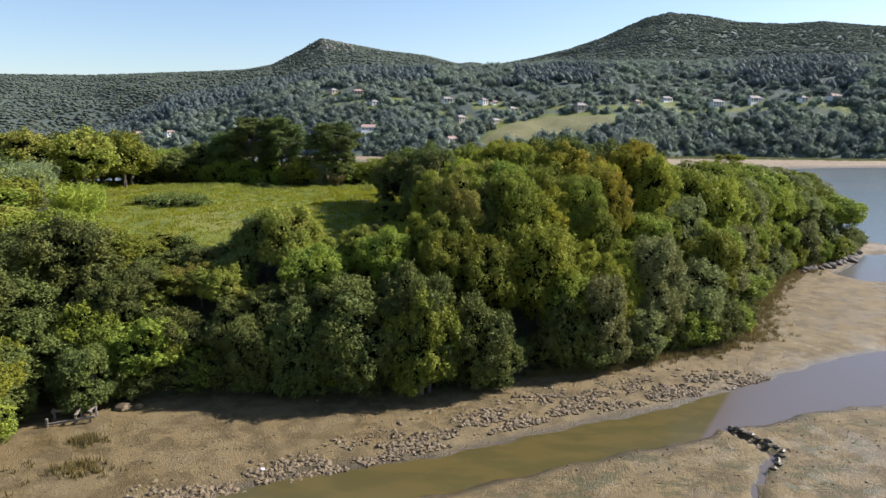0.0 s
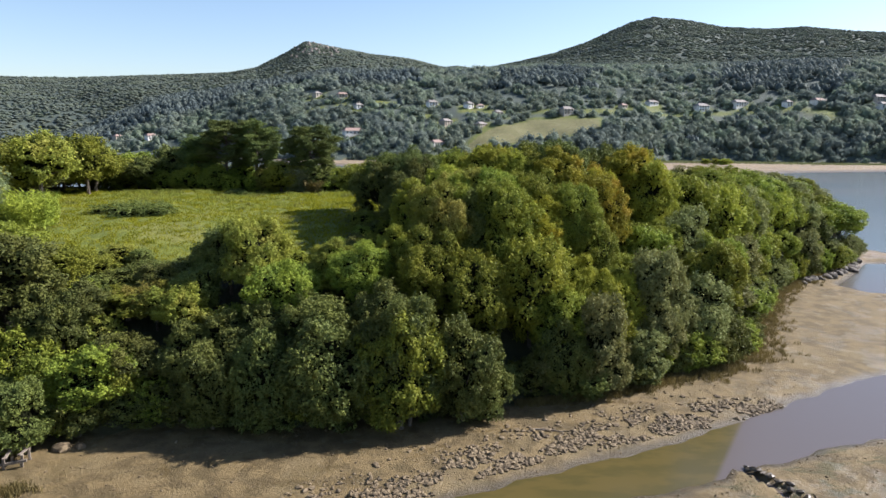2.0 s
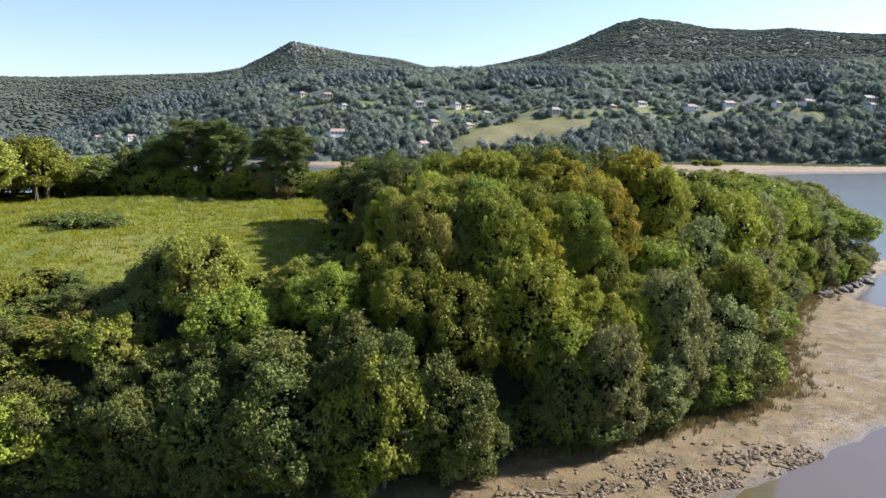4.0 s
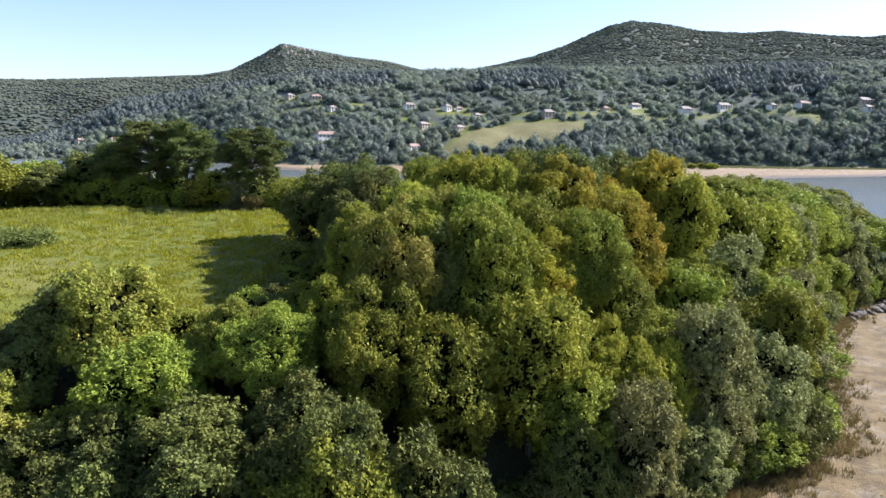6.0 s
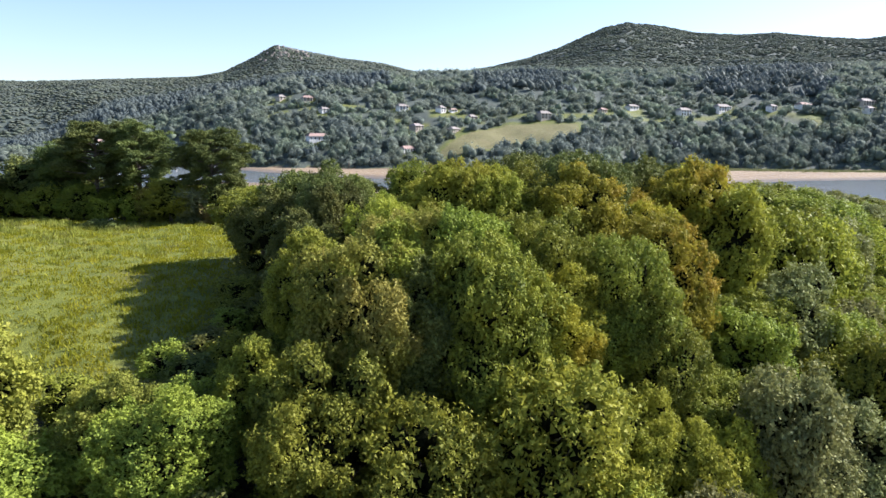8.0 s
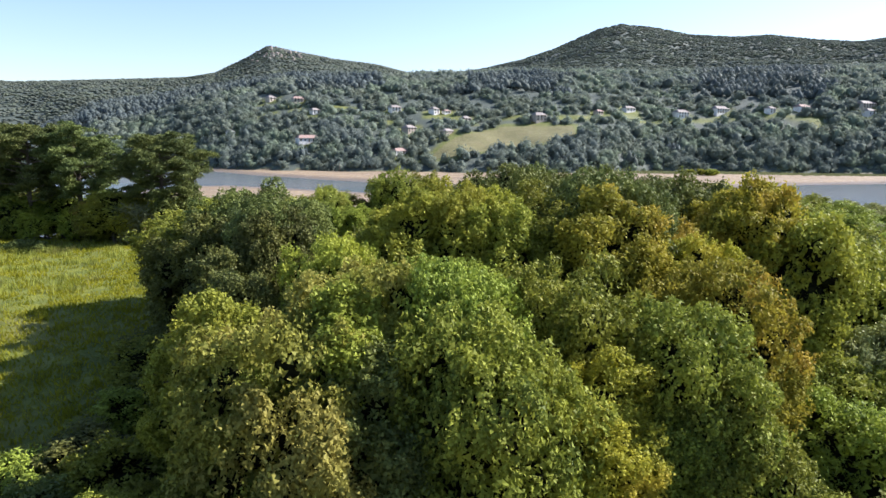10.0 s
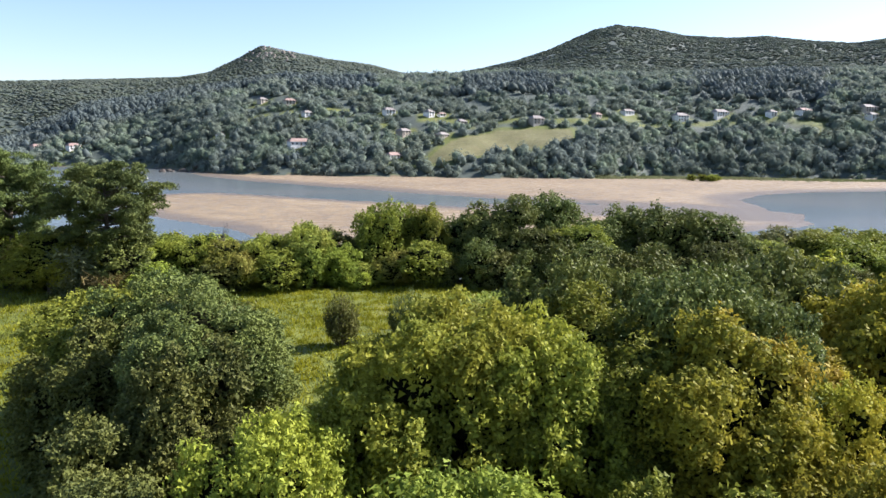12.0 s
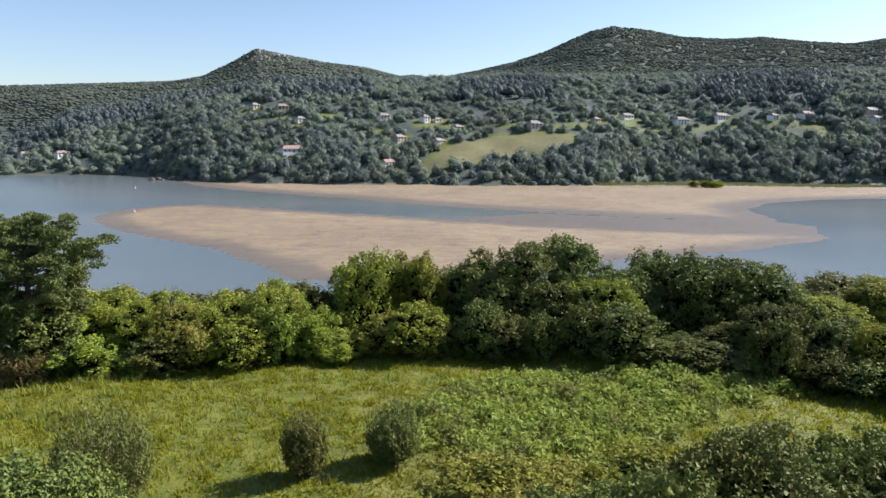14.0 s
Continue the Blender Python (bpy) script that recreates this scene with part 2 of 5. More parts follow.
OAK = foliage("oak_leaves", (0.086, 0.116, 0.022), (0.262, 0.302, 0.044), 0.28, 0.58)
DEEP = foliage("dark_leaves", (0.054, 0.07, 0.022), (0.155, 0.178, 0.048), 0.2, 0.55)
HOLM = foliage("evergreen_oak_leaves", (0.052, 0.068, 0.02), (0.152, 0.176, 0.044), 0.16, 0.55)
GREY = foliage("grey_green_leaves", (0.12, 0.134, 0.05), (0.272, 0.285, 0.106), 0.24, 0.6, 0.3)
LIME = foliage("fresh_leaves", (0.138, 0.174, 0.026), (0.33, 0.358, 0.05), 0.32, 0.58)
GOLD = foliage("yellowing_leaves", (0.145, 0.158, 0.022), (0.355, 0.345, 0.04), 0.32, 0.6, odd=(0.39, 0.322, 0.038))
OLIVE = foliage("olive_brown_leaves", (0.118, 0.136, 0.028), (0.285, 0.3, 0.052), 0.3, 0.6, odd=(0.285, 0.266, 0.056))
NEEDLE = foliage("pine_needles", (0.05, 0.07, 0.026), (0.145, 0.178, 0.055), 0.22, 0.6)
SHOOT = foliage("shrub_shoots", (0.07, 0.092, 0.026), (0.17, 0.19, 0.056), 0.3, 0.55)
REED = foliage("reed_leaves", (0.11, 0.14, 0.06), (0.24, 0.27, 0.14), 0.35, 0.5)
GRASS = foliage("meadow_blades", (0.14, 0.165, 0.010), (0.26, 0.27, 0.022), 0.45, 0.6, 0.6)
WEED = foliage("tall_weeds", (0.125, 0.16, 0.022), (0.30, 0.335, 0.075), 0.42, 0.5, 0.5, odd=(0.17, 0.175, 0.045))
SEDGE = foliage("brown_salt_grass", (0.08, 0.058, 0.024), (0.18, 0.135, 0.06), 0.25, 0.6, 0.4)
# blue-grey mixed into these two leaf colours stands for haze over the hills
WOODS = foliage("hazed_woods_leaves", (0.118, 0.145, 0.129), (0.165, 0.194, 0.163), 0.45, 0.8, 0.45, far=True, odd=(0.17, 0.205, 0.145))
WOODS_PINE = foliage("hazed_pine_leaves", (0.075, 0.098, 0.1), (0.11, 0.134, 0.128), 0.25, 0.7, 0.4, far=True)
BARK = plain("bark", (0.05, 0.038, 0.026), (0.16, 0.13, 0.1), 0.9, 9.0, 0.04)
# near-black colour that paints the shade deep inside the crowns
CROWN_SHADE = plain("painted_crown_shade", (0.005, 0.006, 0.003), (0.014, 0.016, 0.007), 1.0, 5.0, 0.05)
CROWN_SHADE.node_tree.nodes["Principled BSDF"].inputs["Specular IOR Level"].default_value = 0.0
STONE = plain("grey_brown_stone", (0.066, 0.045, 0.023), (0.2, 0.148, 0.082), 0.85, 3.0, 0.05)
ROCK = plain("dark_shore_rock", (0.028, 0.022, 0.017), (0.11, 0.088, 0.066), 0.8, 1.2, 0.12)
MUD = plain("wet_dark_mud", (0.045, 0.033, 0.018), (0.1, 0.074, 0.042), 0.5, 4.0, 0.03)
TIMBER = plain("weathered_timber", (0.10, 0.08, 0.06), (0.28, 0.23, 0.18), 0.85, 12.0, 0.01)
WHITEWASH = plain("white_render", (0.62, 0.6, 0.56), (0.82, 0.8, 0.76), 0.85, 0.6, 0.01)
BUFF = plain("buff_render", (0.36, 0.32, 0.26), (0.48, 0.43, 0.36), 0.85, 0.6, 0.01)
RUBBLE = plain("stone_wall", (0.2, 0.17, 0.14), (0.36, 0.32, 0.27), 0.9, 1.5, 0.03)
ROOFTILE = plain("clay_roof_tiles", (0.2, 0.135, 0.11), (0.3, 0.215, 0.18), 0.85, 1.2, 0.04)
ROOFGREY = plain("weathered_roof_tiles", (0.16, 0.14, 0.125), (0.27, 0.245, 0.22), 0.85, 1.2, 0.04)
PANE = plain("dark_window_glass", (0.02, 0.025, 0.03), (0.04, 0.045, 0.05), 0.12, 1.0, 0.001)
BUOYRED = plain("faded_buoy", (0.55, 0.5, 0.45), (0.7, 0.66, 0.6), 0.5, 3.0, 0.01)


def ground_material():
    m, nt, b = material("ground_cover")
    att = nt.nodes.new("ShaderNodeAttribute")
    att.attribute_name = "cover"
    sep = nt.nodes.new("ShaderNodeSeparateColor")
    nt.links.new(att.outputs["Color"], sep.inputs[0])
    grassy, sandy, wet = sep.outputs[0], sep.outputs[1], sep.outputs[2]
    wood = att.outputs["Alpha"]
    fine, mid, broad = noise_of(nt, 4.5, 8.0, 0.7), noise_of(nt, 0.55, 7.0, 0.65), noise_of(nt, 0.12, 4.0)
    grit = noise_of(nt, 9.0, 3.0, 0.6)
    mud = mixed(nt, span(nt, mid, 0.42, 0.58), (0.088, 0.061, 0.022), (0.162, 0.114, 0.047))
    pale = noise_of(nt, 0.17, 7.0, 0.65, stretch=(1.0, 1.0, 1.0))
    mud = mixed(nt, span(nt, pale, 0.5, 0.6, 0, 0.55), mud, (0.185, 0.137, 0.064))
    mud = mixed(nt, span(nt, fine, 0.5, 0.62, 0, 0.28), mud, (0.07, 0.048, 0.022))
    mud = mixed(nt, span(nt, grit, 0.57, 0.66, 0, 0.4), mud, (0.235, 0.18, 0.092))
    algae = noise_of(nt, 0.3, 9.0, 0.72, stretch=(1.0, 1.7, 1.0))
    where = nt.nodes.new("ShaderNodeSeparateXYZ")
    nt.links.new(nt.nodes.new("ShaderNodeNewGeometry").outputs["Position"], where.inputs[0])
    # green weed grows on the flats beyond the channel, hardly on the stony bank
    beyond = nt.nodes.new("ShaderNodeMath")
    beyond.operation = "MULTIPLY_ADD"
    nt.links.new(where.outputs["X"], beyond.inputs[0])
    beyond.inputs[1].default_value = -0.45
    nt.links.new(where.outputs["Y"], beyond.inputs[2])
    green = nt.nodes.new("ShaderNodeMath")
    green.operation = "MULTIPLY"
    nt.links.new(span(nt, algae, 0.515, 0.57), green.inputs[0])
    nt.links.new(span(nt, beyond.outputs[0], 40.0, 47.0, 0.8, 0.08), green.inputs[1])
    mud = mixed(nt, green.outputs[0], mud, (0.062, 0.056, 0.017))
    mud = mixed(nt, span(nt, wet, 0.3, 0.9, 0, 0.75), mud, (0.045, 0.034, 0.019))
    ripple = noise_of(nt, 0.22, 4.0, 0.6, stretch=(0.35, 1.6, 1.0))
    sand = mixed(nt, span(nt, noise_of(nt, 0.02, 5.0), 0.35, 0.65), (0.215, 0.16, 0.094), (0.265, 0.2, 0.118))
    sand = mixed(nt, span(nt, ripple, 0.48, 0.62, 0, 0.55), sand, (0.145, 0.106, 0.072))
    sand = mixed(nt, span(nt, noise_of(nt, 0.4, 3.0, 0.6, stretch=(0.45, 1.3, 1.0)), 0.52, 0.6, 0, 0.4), sand, (0.15, 0.115, 0.07))
    sand = mixed(nt, span(nt, wet, 0.1, 0.8, 0, 0.7), sand, (0.11, 0.087, 0.064))
    meadow = mixed(nt, span(nt, mid, 0.35, 0.65), (0.085, 0.105, 0.008), (0.14, 0.155, 0.013))
    meadow = mixed(nt, span(nt, broad, 0.5, 0.66, 0, 0.5), meadow, (0.165, 0.15, 0.034))
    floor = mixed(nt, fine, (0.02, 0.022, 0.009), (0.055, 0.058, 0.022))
    # the ground under the woods across the water shares the leaves' painted haze tint
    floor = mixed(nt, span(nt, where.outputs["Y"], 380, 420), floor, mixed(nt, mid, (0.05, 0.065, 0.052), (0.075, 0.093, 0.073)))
    colour = mixed(nt, sandy, mud, sand)
    edge = span(nt, grassy, 0.3, 0.7)
    colour = mixed(nt, edge, colour, meadow)
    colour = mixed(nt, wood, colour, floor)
    nt.links.new(colour, b.inputs["Base Color"])
    gloss = nt.nodes.new("ShaderNodeMath")
    gloss.operation = "MULTIPLY_ADD"
    damp = nt.nodes.new("ShaderNodeMath")
    damp.operation = "MAXIMUM"
    nt.links.new(span(nt, wet, 0.2, 1.0), damp.inputs[0])
    nt.links.new(span(nt, noise_of(nt, 0.21, 7.0, 0.65), 0.50, 0.56, 0, 0.8), damp.inputs[1])
    dry = nt.nodes.new("ShaderNodeMath")
    dry.operation = "SUBTRACT"
    dry.use_clamp = True
    nt.links.new(damp.outputs[0], dry.inputs[0])
    nt.links.new(grassy, dry.inputs[1])
    nt.links.new(dry.outputs[0], gloss.inputs[0])
    gloss.inputs[1].default_value, gloss.inputs[2].default_value = -0.45, 0.82
    nt.links.new(gloss.outputs[0], b.inputs["Roughness"])
    b.inputs["Specular IOR Level"].default_value = 0.4
    bump(nt, fine, 0.9, 0.16, b)
    return m


def water_material():
    m, nt, b = material("estuary_water")
    pos = nt.nodes.new("ShaderNodeNewGeometry").outputs["Position"]
    sep = nt.nodes.new("ShaderNodeSeparateXYZ")
    nt.links.new(pos, sep.inputs[0])
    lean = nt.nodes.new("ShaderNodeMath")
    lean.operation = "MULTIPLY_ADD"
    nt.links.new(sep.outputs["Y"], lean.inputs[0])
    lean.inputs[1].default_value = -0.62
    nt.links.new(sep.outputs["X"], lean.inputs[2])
    # channel colour: olive on one side of a slanting line, mauve-grey beyond it
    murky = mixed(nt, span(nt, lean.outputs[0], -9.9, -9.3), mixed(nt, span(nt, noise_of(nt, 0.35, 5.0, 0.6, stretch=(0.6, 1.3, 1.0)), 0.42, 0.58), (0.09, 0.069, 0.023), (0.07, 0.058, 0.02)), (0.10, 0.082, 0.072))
    deep = mixed(nt, span(nt, noise_of(nt, 0.012, 3.0, stretch=(0.5, 1.0, 1.0)), 0.4, 0.6), (0.088, 0.103, 0.1), (0.118, 0.122, 0.112))
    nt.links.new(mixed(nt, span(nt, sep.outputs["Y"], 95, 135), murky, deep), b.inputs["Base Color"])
    b.inputs["Roughness"].default_value = 0.24
    b.inputs["IOR"].default_value = 1.33
    bump(nt, noise_of(nt, 1.1, 3.0, stretch=(0.6, 1.0, 1.0)), 0.06, 0.05, b)
    return m


GROUND, WATER = ground_material(), water_material()
# ---- mesh helpers ----
def mesh_of(name, verts, faces, mats, smooth=False):
    me = bpy.data.meshes.new(name)
    me.from_pydata([tuple(v) for v in verts], [], [tuple(f) for f in faces])
    for mat in mats if isinstance(mats, (list, tuple)) else [mats]:
        me.materials.append(mat)
    if smooth:
        me.polygons.foreach_set("use_smooth", [True] * len(me.polygons))
    me.update()
    return me


def quick_mesh(name, verts, faces, mat, smooth=False):
    """A mesh from arrays whose faces all have the same number of corners."""
    me = bpy.data.meshes.new(name)
    verts, faces = np.asarray(verts, np.float32), np.asarray(faces, np.int32)
    n, k = faces.shape
    me.vertices.add(len(verts))
    me.vertices.foreach_set("co", verts.ravel())
    me.loops.add(n * k)
    me.loops.foreach_set("vertex_index", faces.ravel())
    me.polygons.add(n)
    me.polygons.foreach_set("loop_start", np.arange(0, n * k, k, dtype=np.int32))
    me.polygons.foreach_set("loop_total", np.full(n, k, np.int32))
    me.polygons.foreach_set("use_smooth", np.full(n, smooth))
    me.materials.append(mat)
    me.update(calc_edges=True)
    return me


def part(name, data, mat, parent, label=""):
    """Links a bmesh or a ready mesh as one object under a thing or a part."""
    if isinstance(data, bmesh.types.BMesh):
        me = bpy.data.meshes.new(name)
        data.to_mesh(me)
        data.free()
        me.materials.append(mat)
        data = me
    ob = new(name, data)
    ob.parent = parent
    if label:
        ob["label"] = label
    return ob


def box(bm, sx, sy, sz, m=Matrix(), bevel=0.0):
    made = bmesh.ops.create_cube(bm, size=1, matrix=m @ Matrix.Diagonal((sx, sy, sz, 1)))
    if bevel:
        edges = {e for v in made["verts"] for e in v.link_edges}
        bmesh.ops.bevel(bm, geom=list(edges), offset=bevel, segments=1, affect="EDGES")
    return bm


# ---- ground and water ----
def steps(points):
    """Grid lines from (start, spacing) pairs; the spacing changes evenly between them."""
    out = [points[0][0]]
    for (a, da), (b, db) in zip(points, points[1:]):
        while out[-1] < b:
            u = (out[-1] - a) / (b - a)
            out.append(out[-1] + da + (db - da) * u)
    return np.array(out)


XS = steps([(-3200, 300), (-1500, 30), (-700, 16), (-130, 4), (-62, 1.2), (-36, 0.85), (16, 0.8), (18, 0.35), (26, 0.35), (28, 0.8), (60, 0.9), (92, 1.3), (160, 4), (700, 16), (1700, 30), (3200, 300)])
YS = steps([(-600, 100), (-40, 10), (30, 0.7), (66, 0.8), (126, 1.2), (150, 2.0), (220, 4), (480, 4), (640, 5), (1000, 18), (2300, 25), (3200, 150)])


def build_ground():
    gx, gy = np.meshgrid(XS, YS)
    z, grass, sand, wet, d, hill = land(gx, gy)
    z = z + np.where((d < 0) & ~hill & (gy < 150), 0.02 * waves(gx, gy, 1.9, 3), 0)
    grass = grass - 0.48 * ramp(inside_distance(gx, gy, CLEARINGS[0]), -1, 4)
    sand = np.maximum(sand, ramp(inside_distance(gx, gy, CLEARINGS[0]), -1, 4))
    verts = np.stack([gx, gy, z], -1).reshape(-1, 3)
    nx, ny = len(XS), len(YS)
    i = (np.arange(ny - 1)[:, None] * nx + np.arange(nx - 1)[None]).ravel()
    me = quick_mesh("ground", verts, np.stack([i, i + 1, i + 1 + nx, i + nx], 1), GROUND, smooth=True)
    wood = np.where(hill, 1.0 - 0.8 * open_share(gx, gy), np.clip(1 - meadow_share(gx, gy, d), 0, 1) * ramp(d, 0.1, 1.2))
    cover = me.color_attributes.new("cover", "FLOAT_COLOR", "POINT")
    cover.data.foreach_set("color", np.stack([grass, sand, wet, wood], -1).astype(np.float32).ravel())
    return tagged(new("ground", me), "mud flats, sand bars, green meadow and wooded hills", "ground", kind="structure")


MEADOW = [(-57, 92), (-66, 129), (-20, 123), (-6, 126), (1, 128), (10, 128), (16, 126), (22, 125), (28, 121), (34, 118), (43, 114), (46, 109), (30, 108), (17, 103), (8, 97), (-2, 93),
          (-8.5, 88), (-9, 74), (-14, 70), (-26, 70), (-38, 73), (-47, 80)]


def meadow_share(x, y, d=None):
    return ramp(inside_distance(np.asarray(x, float) + 1.2 * waves(x, y, 9, 3), np.asarray(y, float) + 1.2 * waves(x, y, 8, 4), MEADOW), -1.0, 1.0)


build_ground()
water_mesh = quick_mesh("water", [(-3200, -600, 0), (3200, -600, 0), (3200, 1400, 0), (-3200, 1400, 0)], [(0, 1, 2, 3)], WATER)
tagged(new("water", water_mesh), "calm teal estuary water with a murky olive channel", "water", kind="structure")
# ---- trees ----
def ico(level=1):
    """Corners and faces of a ball of triangles."""
    bm = bmesh.new()
    bmesh.ops.create_icosphere(bm, subdivisions=level, radius=1)
    v, f = np.array([p.co for p in bm.verts]), np.array([[p.index for p in q.verts] for q in bm.faces])
    bm.free()
    return v, f


BALL0, BALL1 = ico(1), ico(2)


def unit(v):
    return v / np.maximum(np.linalg.norm(v, axis=-1, keepdims=True), 1e-9)


def leaf_tris(pos, normal, size, rng, slim=0.6, along=None):
    """A three-cornered leaf spray at each place."""
    n = len(pos)
    t = rng.normal(size=(n, 3)) if along is None else along + 0.35 * rng.normal(size=(n, 3))
    t = unit(t - (t * normal).sum(1, keepdims=True) * normal)
    s = np.cross(normal, t)
    size = np.broadcast_to(size, n)[:, None]
    v = np.stack([pos - t * size * 0.45 + s * size * slim * 0.5, pos - t * size * 0.45 - s * size * slim * 0.5, pos + t * size * 0.6], 1).reshape(-1, 3)
    return v, np.arange(n * 3).reshape(-1, 3)


def lobes_on(rng, count, centre, radii, low=-0.5, wobble=0.2, share=0.3):
    """Balls of foliage over a rounded crown: their centres and radii."""
    k = np.arange(count) + 0.5
    zz = 1 - (1 - low) * k / count
    th = k * 2.39996 + rng.uniform(0, 6.28)
    dirs = np.stack([np.sqrt(np.maximum(0, 1 - zz * zz)) * np.cos(th), np.sqrt(np.maximum(0, 1 - zz * zz)) * np.sin(th), zz], 1) + rng.normal(0, 0.16, (count, 3))
    dirs = unit(dirs)
    r = share * radii[0] * rng.uniform(0.55, 1.35, count)
    reach = 1 + wobble * rng.uniform(-1, 1, count)
    c = np.array(centre) + dirs * np.array(radii) * (0.80 * reach)[:, None]
    return c, r, dirs


def crown_mesh(name, rng, mat, centre, radii, lobes, leaves, size, low=-0.5, wobble=0.2, share=0.4, slim=0.75, flat=0.9, tuft=15, ragged=1.1):
    """Boughs round the crown, smaller boughs on those, and on their outsides tufts of leaves with dark gaps between."""
    c, r, dirs = lobes_on(rng, lobes, centre, radii, low, wobble, share)
    c = np.array(centre) + (c - np.array(centre)) * 0.9
    # no crown is round: it bulges towards one or two sides
    lean = rng.uniform(0, 6.283, 2)
    swell = 1 + 0.16 * np.cos(np.arctan2(dirs[:, 1], dirs[:, 0]) - lean[0]) + 0.12 * np.cos(2 * np.arctan2(dirs[:, 1], dirs[:, 0]) - lean[1])
    c[:, :2] = np.array(centre)[:2] + (c[:, :2] - np.array(centre)[:2]) * swell[:, None]
    heart, girth = c, r
    sub = 10
    way = unit(rng.normal(size=(lobes, sub, 3)) + 1.0 * dirs[:, None] + np.array((0, 0, 0.25)))
    c2 = (c[:, None] + way * (r[:, None, None] * rng.uniform(0.8, 1.2, (lobes, sub, 1)))).reshape(-1, 3)
    r2 = (r[:, None] * rng.uniform(0.22, 0.46, (lobes, sub))).ravel()
    c, r, dirs = np.concatenate([c, c2]), np.concatenate([r, r2]), np.concatenate([dirs, way.reshape(-1, 3)])
    spots = leaves // tuft
    load = np.where(np.arange(len(r)) < lobes, 0.35, 1.0) * r ** 2
    pick = rng.choice(len(r), spots * 3, p=load / load.sum())
    d = unit(rng.normal(size=(len(pick), 3)) + 0.7 * dirs[pick] + np.array((0, 0, 0.3)))
    at = c[pick] + d * (r[pick] * rng.uniform(0.9, 1.1, len(pick)))[:, None] * np.array((1, 1, flat))
    # only what lies outside every other bough carries leaves
    gap = np.linalg.norm(at[:, None] - c[None], axis=2) / r[None]
    gap[np.arange(len(pick)), pick] = 9
    out = np.nonzero(gap.min(1) > 0.86)[0][:spots]
    at, d = at[out], d[out]
    own = np.repeat(np.arange(len(at)), tuft)
    n = len(own)
    e = unit(rng.normal(size=(n, 3)) + 0.8 * d[own] + np.array((0, 0, 0.55)))
    broad = (size * rng.uniform(1.2, 2.4, len(at)))[own][:, None]
    lift = (size * ragged * rng.uniform(0, 1, len(at)) ** 2 * 3.0)[own][:, None] * unit(d + np.array((0, 0, 0.9)))[own] * rng.uniform(0, 1, (n, 1))
    pos = at[own] + e * broad * rng.uniform(0.55, 1.05, (n, 1)) + lift
    v, f = leaf_tris(pos, unit(0.85 * e + 0.6 * rng.normal(size=(n, 3)) + np.array((0, 0, 0.1))), size * rng.uniform(0.65, 1.35, n), rng, slim)
    # broader leaves further in close the crown
    deep = leaves // 4
    which = rng.choice(len(r), deep, p=r ** 2 / (r ** 2).sum())
    dd = unit(rng.normal(size=(deep, 3)) + 0.6 * dirs[which])
    at = c[which] + dd * (r[which] * rng.uniform(0.72, 0.95, deep))[:, None] * np.array((1, 1, flat))
    dv, df = leaf_tris(at, unit(dd + 0.4 * rng.normal(size=(deep, 3))), min(0.42, 1.5 * size) * rng.uniform(0.7, 1.3, deep), rng, 0.9)
    # plain balls coloured near-black stand in for the shade inside the boughs
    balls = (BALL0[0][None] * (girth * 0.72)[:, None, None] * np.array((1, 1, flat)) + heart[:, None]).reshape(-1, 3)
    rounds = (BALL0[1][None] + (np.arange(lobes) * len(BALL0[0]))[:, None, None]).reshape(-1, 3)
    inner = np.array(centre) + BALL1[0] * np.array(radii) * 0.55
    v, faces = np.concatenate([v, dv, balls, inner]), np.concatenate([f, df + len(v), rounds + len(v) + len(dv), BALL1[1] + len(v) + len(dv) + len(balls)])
    # the crown as a whole keeps to the size asked for
    off = v - np.array(centre)
    wide, high = np.percentile(np.hypot(off[:, 0] / radii[0], off[:, 1] / radii[1]), 91), np.percentile(off[:, 2], 99.5) / radii[2]
    v = np.array(centre) + off / np.array((wide, wide, high))
    me = quick_mesh(name, v, faces, mat)
    me.materials.append(CROWN_SHADE)
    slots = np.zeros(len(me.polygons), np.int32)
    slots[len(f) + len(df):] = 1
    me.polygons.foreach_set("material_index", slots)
    return me


def tube(bm, path, radii, sides=7):
    """A tapered round limb through the points of path."""
    rings = []
    for i, p in enumerate(path):
        way = (Vector(path[min(i + 1, len(path) - 1)]) - Vector(path[max(i - 1, 0)])).normalized()
        q = way.to_track_quat("Z", "Y")
        rings.append([bm.verts.new(Vector(p) + q @ Vector((radii[i] * math.cos(a * 6.2832 / sides), radii[i] * math.sin(a * 6.2832 / sides), 0))) for a in range(sides)])
    for a, b in zip(rings, rings[1:]):
        for k in range(sides):
            bm.faces.new((a[k], a[(k + 1) % sides], b[(k + 1) % sides], b[k]))
    bm.faces.new(rings[-1])


